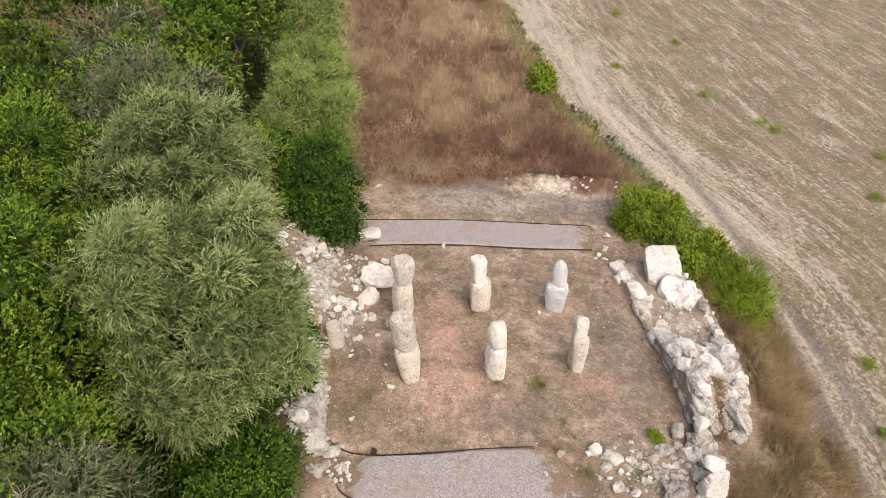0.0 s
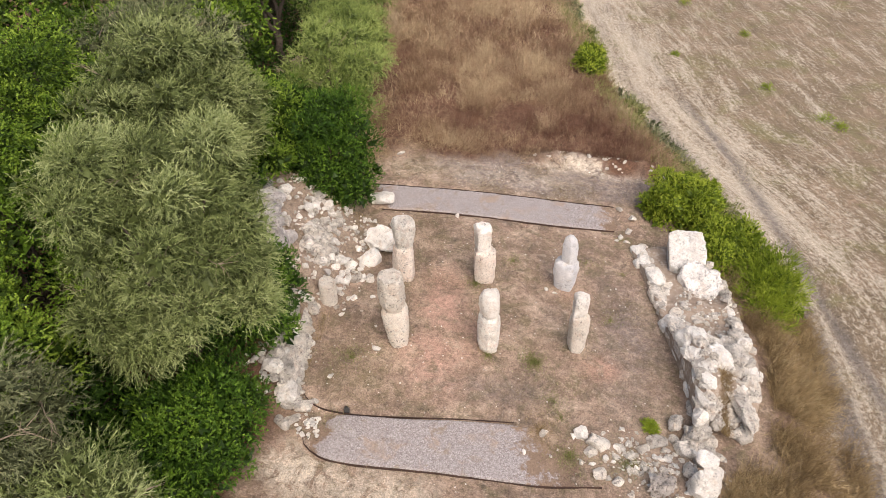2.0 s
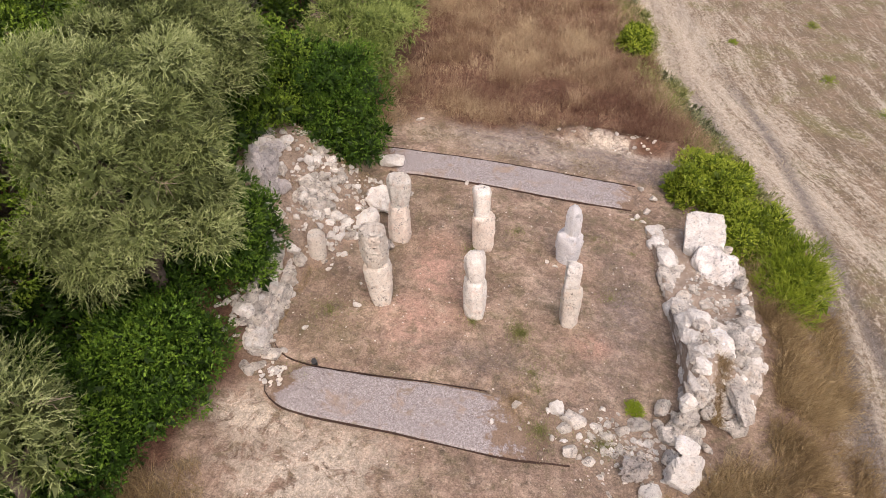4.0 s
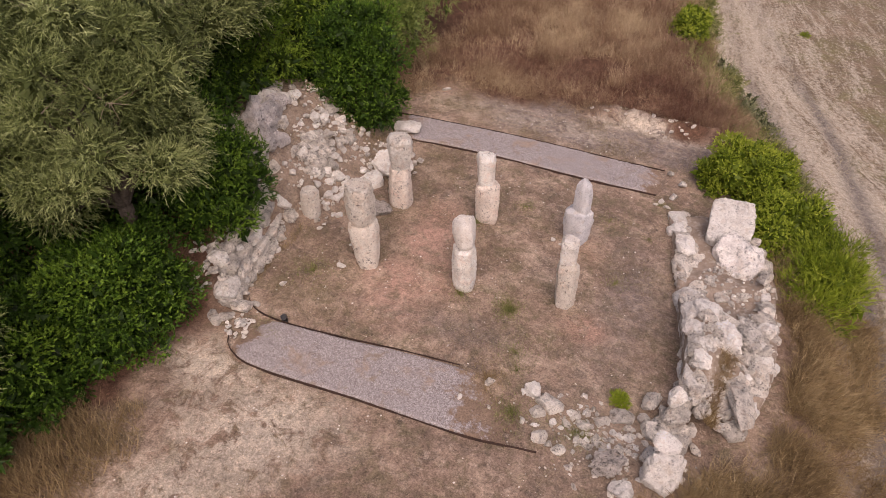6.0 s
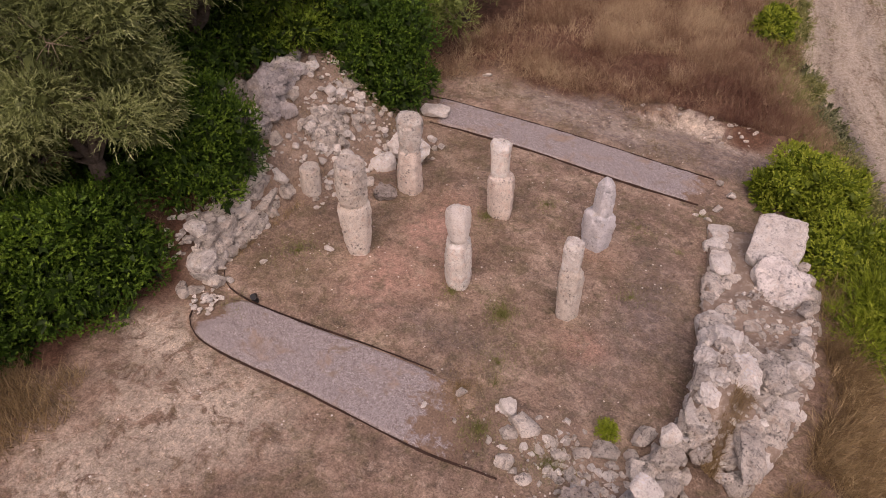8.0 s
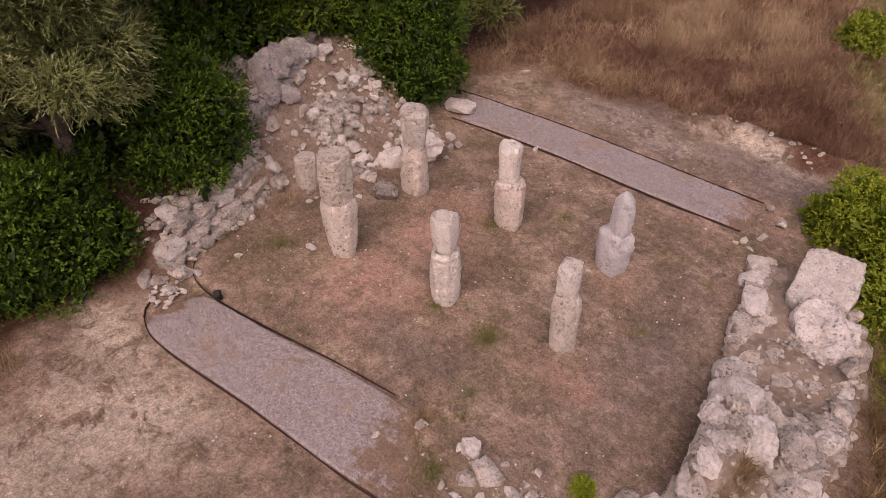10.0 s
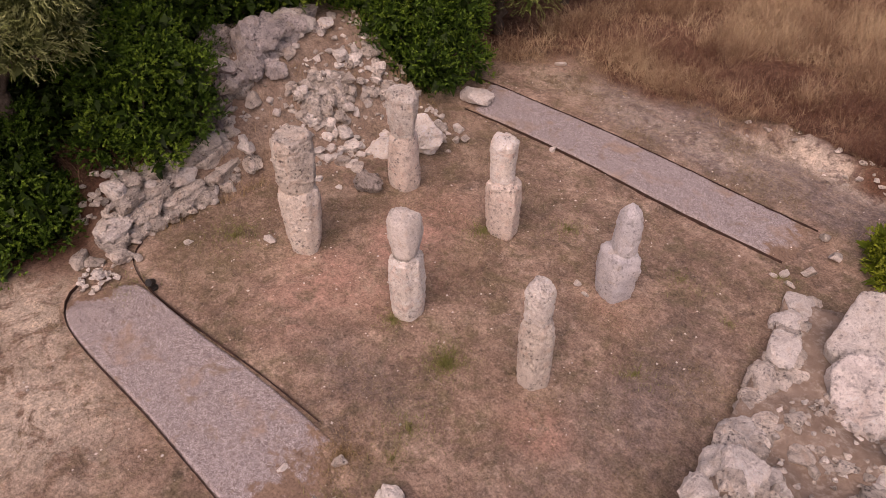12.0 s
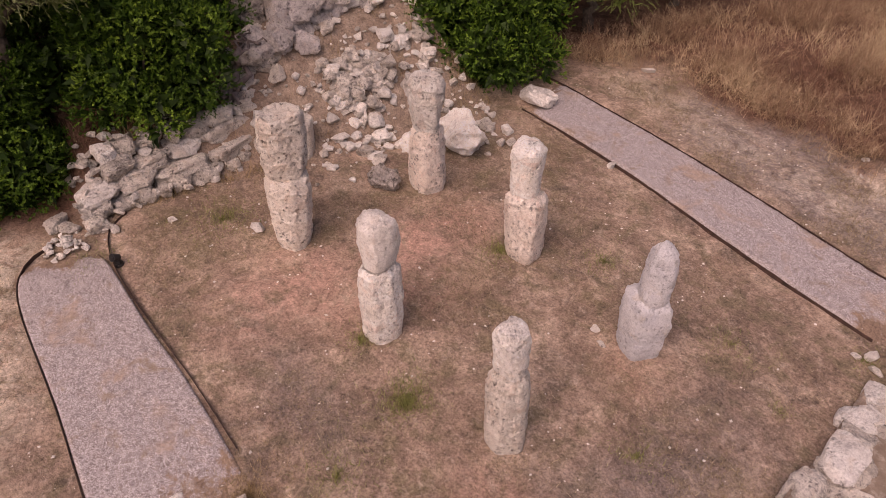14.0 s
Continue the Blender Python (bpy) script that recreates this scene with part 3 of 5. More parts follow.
# ---- pillars ----
def drum_mesh(name, seed, levels, cx, cy, square=0.35, pits=0.02, dome=0.03, lean_top=(0, 0)):
    """A standing drum of rough stone, hewn flat in places. levels: rows of (height, half width x, half width y); rims are chipped."""
    r = np.random.RandomState(seed)
    hs = [l[0] for l in levels]
    lo, hi = hs[0], hs[-1]
    around, up = 84, 68
    off = Vector(r.uniform(-30, 30, 3))
    cuts = [(a, r.uniform(-0.25, 0.25), r.uniform(0.84, 1.02)) for a in r.uniform(0, 2 * math.pi, 9)]
    p = 2 + 2.2 * square
    v, f = [], []

    def ring(z, k, rim=0.0):
        t = (z - lo) / (hi - lo)
        rx = np.interp(z, hs, [l[1] for l in levels]) * k
        ry = np.interp(z, hs, [l[2] for l in levels]) * k
        for j in range(around):
            a = 2 * math.pi * j / around
            ca, sa = math.cos(a), math.sin(a)
            rad = (abs(ca) ** p + abs(sa) ** p) ** (-1 / p)
            for b, tilt, lim in cuts:
                facing = rad * math.cos(a - b) + tilt * (t - 0.5)
                if facing > lim:
                    rad -= 0.85 * (facing - lim)
            x, y = rx * rad * ca, ry * rad * sa
            q = Vector((x, y, z)) * 3.2 + off
            big = noise.fractal(q, 0.9, 2.0, 3)
            small = noise.fractal(q * 4.5, 0.6, 2.1, 5)
            hole = max(0.0, noise.noise(q * 5.2 + Vector((9, 3, 7))) - 0.26)
            hole2 = max(0.0, noise.noise(q * 11.5 + Vector((2, 8, 5))) - 0.22)
            d = 1 + 0.055 * big + 0.042 * small - pits * (8 * hole + 4.5 * hole2) - rim * (0.6 + 1.6 * max(0.0, big))
            v.append((cx + lean_top[0] * t + x * d, cy + lean_top[1] * t + y * d, z + 0.010 * small))

    ring(lo, 0.55)
    for i in range(up + 1):
        t = i / up
        worn = min(t, 1 - t) * (hi - lo)
        ring(lo + (hi - lo) * t, 1, 0.11 * math.exp(-worn / 0.02) + 0.03 * math.exp(-worn / 0.06))
    for k, h in ((0.86, 0.12), (0.72, 0.3), (0.56, 0.55), (0.40, 0.78), (0.24, 0.92), (0.08, 1.0)):
        base = len(v)
        ring(hi, k)
        for j in range(base, len(v)):
            x, y, z = v[j]
            q = Vector((x, y, z)) * 9 + off
            v[j] = (x, y, z + dome * h + 0.026 * noise.fractal(q, 0.7, 2.1, 5) - 0.06 * pits / 0.03 * max(0.0, noise.noise(q * 2.1) - 0.3))
    rings = len(v) // around
    for i in range(rings - 1):
        for j in range(around):
            a, b = i * around + j, i * around + (j + 1) % around
            f.append((a, b, b + around, a + around))
    f.append(tuple(range(around))[::-1])
    f.append(tuple(range((rings - 1) * around, rings * around)))
    return mesh_from(name, v, f)


def pillar(x, y, label, lower, upper, seed, mat_low=M_PILLAR, mat_up=M_PILLAR, shift=(0, 0), lean=(0, 0), up_lean=(0, 0), square=(0.35, 0.35), turn=0, dome=0.03, pits=(0.02, 0.02), collar=True):
    z = gz(x, y)
    top = thing("stone_pillar", x, y, z, label, "pillar", "standing pillars of the enclosure", turn=turn)
    part("lower_drum", drum_mesh("lower_drum", seed, lower, 0, 0, square[0], pits[0], 0.02, lean), mat_low, top)
    part("upper_drum", drum_mesh("upper_drum", seed + 50, upper, shift[0], shift[1], square[1], pits[1], dome, up_lean), mat_up, top)
    if collar:
        r = random.Random(seed)
        zj = upper[0][0]
        for k in range(7):
            a = r.uniform(0, 6.28)
            q = 0.72 * upper[0][1]
            s = r.uniform(0.05, 0.09)
            ob = stone(None, SMALL_ROCKS[r.randrange(10)], shift[0] + q * math.cos(a), shift[1] + q * math.sin(a), zj, s * 1.4, s, s * 0.7, r.uniform(0, 360), name="wedge_stone")
            ob.parent = top
    return top


pillar(-0.69, 10.63, "tall pillar of pitted ochre limestone, wider at the top", [(-0.12, 0.17, 0.17), (0.12, 0.225, 0.225), (0.45, 0.265, 0.26), (0.85, 0.29, 0.285), (0.99, 0.275, 0.27)], [(0.98, 0.255, 0.25), (1.15, 0.285, 0.28), (1.45, 0.295, 0.29), (1.77, 0.285, 0.28)], 11, shift=(-0.12, 0.06), lean=(-0.10, 0.05), up_lean=(-0.06, 0.03), pits=(0.028, 0.028), square=(0.15, 0.2), dome=-0.01)
pillar(1.20, 10.88, "two-drum pillar of pale limestone with a grey lichen face", [(-0.12, 0.21, 0.20), (0.12, 0.24, 0.225), (0.6, 0.25, 0.23), (0.9, 0.235, 0.215), (0.95, 0.19, 0.18)], [(0.93, 0.14, 0.14), (1.0, 0.185, 0.17), (1.2, 0.225, 0.19), (1.45, 0.225, 0.19), (1.55, 0.205, 0.17)], 12, M_PILLAR_WORN, M_CHIP, shift=(-0.03, 0.0), square=(0.7, 0.7), turn=18, pits=(0.03, 0.008), dome=0.035)
pillar(0.91, 13.08, "two-drum pinkish limestone pillar with a narrow upper stone", [(-0.12, 0.22, 0.21), (0.1, 0.25, 0.24), (0.6, 0.265, 0.25), (0.86, 0.255, 0.24), (0.91, 0.22, 0.2)], [(0.87, 0.165, 0.16), (0.98, 0.185, 0.175), (1.3, 0.195, 0.185), (1.5, 0.215, 0.2), (1.57, 0.19, 0.175)], 13, M_PILLAR_PINK, M_PILLAR_WORN, shift=(-0.04, 0.03), up_lean=(-0.02, 0.03), square=(0.3, 0.45), turn=25, pits=(0.025, 0.015))
pillar(2.84, 13.25, "grey lichened pillar, a slim rounded stone on a broad drum", [(-0.12, 0.22, 0.19), (0.1, 0.27, 0.225), (0.5, 0.31, 0.25), (0.7, 0.29, 0.235), (0.77, 0.22, 0.19)], [(0.68, 0.16, 0.15), (0.8, 0.19, 0.165), (1.15, 0.19, 0.165), (1.34, 0.155, 0.135), (1.42, 0.085, 0.075)], 14, M_PILLAR_GREY, M_PILLAR_GREY, shift=(0.03, 0.03), lean=(0.0, 0.02), up_lean=(-0.04, 0.04), square=(0.35, 0.1), turn=-25, dome=0.045, pits=(0.01, 0.008))
pillar(3.08, 11.20, "slender worn pillar with a notched top stone", [(-0.12, 0.18, 0.17), (0.1, 0.205, 0.195), (0.45, 0.21, 0.195), (0.8, 0.215, 0.2), (0.94, 0.20, 0.185), (0.99, 0.16, 0.155)], [(0.93, 0.145, 0.145), (1.05, 0.155, 0.15), (1.28, 0.165, 0.16), (1.42, 0.175, 0.17), (1.51, 0.165, 0.155)], 15, M_PILLAR, M_PALE, shift=(-0.03, 0.02), square=(0.25, 0.25), turn=5, dome=0.04, pits=(0.05, 0.05))
pillar(-0.96, 12.80, "pillar of grey and pink limestone with a notched head", [(-0.12, 0.25, 0.23), (0.1, 0.275, 0.25), (0.6, 0.265, 0.245), (0.93, 0.24, 0.22)], [(0.91, 0.215, 0.2), (1.05, 0.225, 0.21), (1.35, 0.265, 0.25), (1.58, 0.27, 0.25), (1.67, 0.235, 0.215)], 16, M_PILLAR_PINK, M_PILLAR_WORN, shift=(0.0, -0.02), square=(0.6, 0.45), turn=20, pits=(0.02, 0.03), dome=0.02)
stub_post = thing("pillar_stump", -2.47, 11.55, gz(-2.47, 11.55), "short cut pillar stump of grey-beige limestone", "pillar stump")
part("drum", drum_mesh("drum", 31, [(-0.35, 0.19, 0.19), (0.0, 0.205, 0.205), (0.5, 0.21, 0.21)], 0, 0, 0.05, 0.012, 0.0), M_PILLAR, stub_post)

# ---- east wall ----
E_IN = [(4.55, 15.1), (4.82, 13.9), (5.02, 12.7), (5.12, 11.9), (5.25, 11.2), (5.35, 10.4), (5.35, 9.7)]
E_OUT = [(5.75, 15.2), (6.55, 14.2), (6.78, 13.5), (6.86, 12.4), (6.84, 11.4), (6.72, 10.2), (6.4, 9.3)]
e_in, e_out = resample(E_IN, 60), resample(E_OUT, 60)


def wall_top(y, u):
    """Height of the wall's earth core: u 0 at the inner face, 1 at the outer."""
    south = float(sm(12.4, 10.9, y))
    north = -0.37 + 0.03 * math.sin(y * 5)
    spine = -0.05 + 0.30 * math.exp(-((u - 0.22) / 0.2) ** 2) - 0.10 * float(sm(0.4, 1.0, u))
    low_end = float(sm(10.3, 9.4, y))
    return (north + 0.05) * (1 - south) + (spine + 0.07 - 0.35 * low_end) * south


core_v, core_f = [], []
cols = 26
for i in range(60):
    for j in range(cols):
        u = (j - 1) / (cols - 3)
        uc = min(max(u, 0), 1)
        x, y = e_in[i] * (1 - uc) + e_out[i] * uc
        if u < 0 or u > 1:
            z = gz(x, y) - 0.25
        else:
            z = wall_top(y, uc) + 0.06 * noise.fractal(Vector((x * 3, y * 3, 2)), 0.8, 2, 4)
            if i in (0, 59):
                z = gz(x, y) - 0.2
        core_v.append((x, y, z))
for i in range(59):
    for j in range(cols - 1):
        k = i * cols + j
        core_f.append((k, k + 1, k + cols + 1, k + cols))
east_wall = tagged(part("wall_east", mesh_from("wall_east", core_v, core_f), M_EARTH), "ruined dry-stone wall of pale limestone rubble and earth", "stone wall", kind="structure")
r = random.Random(3)


def pick(r, pale=0.25, block=0.5):
    if r.random() < block:
        return r.choice(PALE_BLOCKS if r.random() < pale else BLOCKS)
    if block < 0.25:
        return r.choice(SMALL_PALE_ROCKS if r.random() < pale else SMALL_ROCKS)
    return r.choice(PALE_ROCKS if r.random() < pale else ROCKS)


# inner course: a row of squarish blocks, growing taller to the south
s = 0.0
line_in = np.array(along(E_IN, 0.05))
dist_in = np.r_[0, np.cumsum(np.hypot(*np.diff(line_in, axis=0).T))]


def at_line(line, dist, d):
    x, y = np.interp(d, dist, line[:, 0]), np.interp(d, dist, line[:, 1])
    x2, y2 = np.interp(d + 0.1, dist, line[:, 0]), np.interp(d + 0.1, dist, line[:, 1])
    return x, y, math.degrees(math.atan2(y2 - y, x2 - x))


while s < dist_in[-1] - 0.2:
    long = r.uniform(0.32, 0.6)
    x, y, a = at_line(line_in, dist_in, s + long / 2)
    g, top = gz(x, y), wall_top(y, 0.1) + r.uniform(0.02, 0.10)
    z = g - 0.06
    while z < top - 0.05:
        h = min(max(top - z, 0.16), r.uniform(0.2, 0.34))
        deep = r.uniform(0.34, 0.5)
        stone(east_wall, pick(r, 0.35, 0.8), x + 0.16 + r.uniform(-0.04, 0.04), y + r.uniform(-0.03, 0.03), z + h / 2, long * 1.14, deep, h * 1.15, a + r.uniform(-5, 5), r.uniform(-4, 4), r.uniform(-5, 5))
        z += h * 0.92
    s += long * 0.93
# outer face: courses of smaller stones
line_out = np.array(along(E_OUT, 0.05))
dist_out = np.r_[0, np.cumsum(np.hypot(*np.diff(line_out, axis=0).T))]
s = 0.7
while s < dist_out[-1]:
    long = r.uniform(0.2, 0.4)
    x, y, a = at_line(line_out, dist_out, s + long / 2)
    g, top = gz(x, y), wall_top(y, 0.95) + r.uniform(0.0, 0.1)
    z = g - 0.08
    while z < top:
        h = r.uniform(0.15, 0.26)
        back = 0.28 * (z - g)
        stone(east_wall, pick(r, 0.15, 0.45), x - 0.12 - back + r.uniform(-0.04, 0.04), y + r.uniform(-0.05, 0.05), z + h / 2, long * 1.12, r.uniform(0.26, 0.4), h * 1.2, a + r.uniform(-18, 18), r.uniform(-10, 10), r.uniform(-10, 10))
        z += h * 0.9
    s += long * 0.9
# stones packed over the crest, close together in the southern part
for iy in range(24):
    for iu in range(8):
        y = 9.4 + iy * 0.23 + r.uniform(-0.07, 0.07)
        u = 0.10 + iu * 0.122 + r.uniform(-0.04, 0.04)
        i = int(np.argmin(np.abs(e_in[:, 1] - y)))
        x = e_in[i][0] * (1 - u) + e_out[i][0] * u
        if (0.42 < u < 0.60 and y < 10.7) or (y > 11.8 and 0.25 < u and r.random() < 0.7) or (y > 13.0 and u > 0.22):
            continue
        q = r.uniform(0.14, 0.33)
        stone(east_wall, pick(r, 0.18, 0.75), x, y, wall_top(y, u) + r.uniform(-0.08, 0.0), q * r.uniform(1, 1.5), q, q * r.uniform(0.6, 0.9), r.uniform(0, 180), r.uniform(-14, 14), r.uniform(-14, 14))
for _ in range(300):
    y = r.uniform(9.3, 13.6)
    u = r.uniform(0.12, 0.97)
    i = int(np.argmin(np.abs(e_in[:, 1] - y)))
    x = e_in[i][0] * (1 - u) + e_out[i][0] * u
    q = 0.05 + 0.10 * r.random() ** 2
    stone(east_wall, pick(r, 0.35, 0.0), x, y, wall_top(y, u) + 0.03, q * 1.3, q, q * 0.7, r.uniform(0, 180), r.uniform(-20, 20), r.uniform(-20, 20))
# the tall spine stones and the long fallen slab
for x, y, z, sx, sy, sz, a, tip, ro, m in (
        (5.62, 11.25, 0.10, 0.55, 0.85, 0.5, 15, 5, 8, PALE_BLOCKS[0]), (5.95, 10.75, 0.15, 0.42, 0.75, 0.5, 20, -8, 10, PALE_BLOCKS[1]),
        (5.58, 10.35, 0.14, 0.36, 0.80, 0.46, -14, 14, -10, PALE_BLOCKS[2]), (6.30, 9.75, -0.12, 0.42, 1.25, 0.34, 16, 6, 22, BLOCKS[2]),
        (6.35, 11.1, -0.02, 0.45, 0.9, 0.4, 14, -6, 6, BLOCKS[3]), (6.55, 10.7, -0.14, 0.42, 0.6, 0.36, 5, 6, 20, PALE_BLOCKS[4]),
        (6.6, 11.8, -0.16, 0.42, 0.5, 0.3, 30, 5, 15, BLOCKS[5])):
    stone(east_wall, m, x, y, z, sx, sy, sz, a, tip, ro)


# ---- the great split block on the wall ----
def cut_block(name, seed, outline, z0, z1, shrink, tilt, material, bulge=0.05, relief=0.035):
    """A thick slab from a plan outline, faces roughened, edges worn."""
    k = 26
    ring = np.array(outline + outline[:1])
    d = np.r_[0, np.cumsum(np.hypot(*np.diff(ring, axis=0).T))]
    s = np.linspace(0, d[-1], 97)[:-1]
    px, py = np.interp(s, d, ring[:, 0]), np.interp(s, d, ring[:, 1])
    cx, cy = px.mean(), py.mean()
    off = Vector((seed * 3.7, seed, 1))
    v, f = [], []
    layers = [(0.0, 0.5), (0.0, 0.86)] + [(t, 1 - 0.05 * math.exp(-min(t, 1 - t) / 0.06)) for t in np.linspace(0.02, 0.98, k)] + [(1.0, kk) for kk in (0.93, 0.8, 0.65, 0.48, 0.3, 0.12)]
    for t, sc in layers:
        w = sc * (1 - shrink * (1 - t))
        for x, y in zip(px, py):
            X1, Y1 = cx + (x - cx) * w, cy + (y - cy) * w
            z = z0 + (z1 - z0) * t + tilt[0] * (X1 - cx) + tilt[1] * (Y1 - cy)
            q = Vector((X1, Y1, z)) * 2.6 + off
            big, small = noise.fractal(q, 0.9, 2, 3), noise.fractal(q * 5, 0.7, 2.1, 4)
            k2 = 1 + bulge * big + 0.02 * small
            v.append((cx + (X1 - cx) * k2, cy + (Y1 - cy) * k2, z + (relief * big + 0.02 * small)))
    m = len(px)
    for i in range(len(layers) - 1):
        for j in range(m):
            a, b = i * m + j, i * m + (j + 1) % m
            f.append((a, b, b + m, a + m))
    f += [tuple(range(m))[::-1], tuple(range((len(layers) - 1) * m, len(layers) * m))]
    return part(name, mesh_from(name, v, f), material)


tagged(cut_block("fallen_block", 1, [(5.40, 14.12), (5.38, 14.9), (5.60, 15.02), (6.24, 14.95), (6.33, 14.45), (6.28, 14.14), (5.95, 14.2), (5.72, 14.05), (5.55, 14.0)], -0.42, 0.14, 0.16, (0.06, 0.50), M_PALE, 0.06, 0.03), "large squared white limestone block lying tilted on the wall", "stone block")
tagged(cut_block("fallen_block", 2, [(5.56, 13.82), (5.74, 14.02), (5.97, 14.14), (6.28, 14.08), (6.5, 13.85), (6.56, 13.55), (6.35, 13.2), (6.05, 13.2), (5.75, 13.45)], -0.75, -0.10, 0.10, (0.02, 0.55), M_SPLIT, 0.16, 0.12), "rough white limestone boulder split from the squared block", "stone block")

# ---- south-east corner stones ----
corner = thing("rubble_line", 4.3, 8.7, gz(4.3, 8.7), "tumbled low line of limestone rubble at the corner", "rubble", kind="structure")
for x, y, sx, sy, sz, a, m in (
        (3.12, 8.85, 0.28, 0.26, 0.34, 20, PALE_BLOCKS[1]), (3.45, 8.72, 0.5, 0.36, 0.28, -12, BLOCKS[1]), (3.3, 8.5, 0.3, 0.25, 0.2, 40, ROCKS[2]),
        (3.6, 8.42, 0.16, 0.14, 0.12, 10, PALE_ROCKS[1]), (3.85, 8.72, 0.26, 0.2, 0.16, 0, ROCKS[5]), (4.05, 8.55, 0.2, 0.16, 0.13, 60, ROCKS[7]),
        (4.3, 8.75, 0.25, 0.2, 0.16, 30, BLOCKS[3]), (4.6, 8.95, 0.45, 0.32, 0.22, 10, BLOCKS[6]), (4.9, 9.05, 0.3, 0.26, 0.2, 80, ROCKS[9]),
        (4.75, 8.6, 0.2, 0.18, 0.14, 15, PALE_ROCKS[5]), (4.5, 8.45, 0.16, 0.12, 0.1, 0, ROCKS[11]), (5.1, 8.85, 0.5, 0.36, 0.36, 10, BLOCKS[8]),
        (3.45, 8.05, 0.26, 0.26, 0.24, 0, BLOCKS[2]), (3.75, 7.95, 0.3, 0.24, 0.18, 50, ROCKS[3]), (4.0, 7.7, 0.16, 0.13, 0.1, 15, ROCKS[4]),
        (5.45, 8.75, 0.5, 0.42, 0.4, 24, BLOCKS[9]), (5.6, 8.95, 0.3, 0.26, 0.3, 0, ROCKS[8])):
    stone(corner, m, x, y, gz(x, y) + sz * 0.14, sx, sy, sz, a, 8, -6)
tagged(stone(None, PALE_BLOCKS[5], 5.33, 9.2, gz(5.33, 9.2) + 0.62, 0.3, 0.28, 0.42, 12, 4, -6, "corner_stone"), "upright white limestone block at the wall's end", "stone block")
stone(corner, BLOCKS[0], 5.35, 9.15, gz(5.33, 9.2) + 0.22, 0.5, 0.45, 0.5, 30)
tagged(stone(None, PALE_BLOCKS[3], 5.28, 8.2, gz(5.28, 8.2) + 0.68, 0.42, 0.34, 0.14, -20, 5, 8, "flat_stone"), "flat pale limestone slab lying on a boulder", "stone slab")
tagged(stone(None, PALE_BLOCKS[2], 5.32, 8.0, gz(5.28, 8.0) + 0.25, 0.62, 0.52, 0.78, 15, 0, 5, "boulder"), "rounded grey-white boulder at the wall's end", "boulder")
tagged(stone(None, DARK_ROCKS[0], 4.55, 7.95, gz(4.55, 7.95) + 0.12, 0.62, 0.5, 0.42, 10, 0, 0, "pitted_rock"), "dark pitted limestone rock among rubble", "rock")
tagged(stone(None, PALE_ROCKS[3], 4.85, 7.55, gz(4.85, 7.55) + 0.1, 0.5, 0.36, 0.3, 0, 0, 0, "boulder"), "pale low boulder half sunk in the soil", "boulder")
for _ in range(330):
    x, y = 4.4 + r.gauss(0, 0.62), 8.42 + r.gauss(0, 0.33)
    q = 0.03 + 0.11 * r.random() ** 2.5
    stone(corner, pick(r, 0.25, 0.0), x, y, gz(x, y) + q * 0.1, q * 1.4, q, q * 0.75, r.uniform(0, 180), r.uniform(-20, 20))
for _ in range(26):
    x, y = 5.3 + r.gauss(0, 0.22), 8.75 + r.gauss(0, 0.3)
    q = r.uniform(0.12, 0.3)
    stone(corner, pick(r, 0.2, 0.6), x, y, gz(x, y) + q * 0.5, q * 1.3, q, q * 0.8, r.uniform(0, 180), r.uniform(-20, 20), r.uniform(-15, 15))

# ---- west wall ----
west_wall = thing("wall_west", -2.6, 9.8, gz(-2.4, 9.8), "low dry-stone wall of grey limestone blocks against a bank", "stone wall", kind="structure")
W_LINE = np.array(along([(-2.28, 8.45), (-2.42, 9.0), (-2.5, 9.6), (-2.58, 10.3), (-2.75, 11.1)], 0.05))
w_dist = np.r_[0, np.cumsum(np.hypot(*np.diff(W_LINE, axis=0).T))]
for course, (z0, hh, back) in enumerate(((-0.04, 0.24, 0.0), (0.16, 0.24, 0.07), (0.36, 0.24, 0.15), (0.54, 0.22, 0.28))):
    s = 0.0
    while s < w_dist[-1] - 0.1:
        long = r.uniform(0.4, 0.95) if course in (1, 2) else r.uniform(0.2, 0.5)
        x, y, a = at_line(W_LINE, w_dist, s + long / 2)
        if course > 1 and s < 0.25:
            s += 0.2
            continue
        h = hh * r.uniform(0.9, 1.2)
        stone(west_wall, pick(r, 0.12, 0.9), x - 0.14 - back + r.uniform(-0.05, 0.05), y, gz(-2.3, y) + z0 + h / 2, long * 1.1, r.uniform(0.34, 0.46), h * 1.22, a + r.uniform(-6, 6), r.uniform(-6, 6), r.uniform(-5, 5))
        s += long * 0.93
for _ in range(90):
    y = r.uniform(8.4, 11.4)
    x = float(np.interp(y, W_LINE[:, 1], W_LINE[:, 0])) - r.uniform(0.4, 1.0)
    q = r.uniform(0.06, 0.17)
    stone(west_wall, pick(r, 0.3, 0.2), x, y, max(gz(x, y), 0.1) + q * 0.2, q * 1.4, q, q * 0.8, r.uniform(0, 180), r.uniform(-15, 15))
for _ in range(95):
    y = r.uniform(8.4, 11.3)
    up = r.random()
    x = float(np.interp(y, W_LINE[:, 1], W_LINE[:, 0])) + 0.04 - 0.42 * up + r.uniform(-0.05, 0.03)
    q = r.uniform(0.07, 0.17)
    stone(west_wall, pick(r, 0.25, 0.3), x, y, gz(-2.3, y) + 0.02 + 0.68 * up, q * 1.5, q, q * 0.85, r.uniform(0, 180), r.uniform(-15, 15))
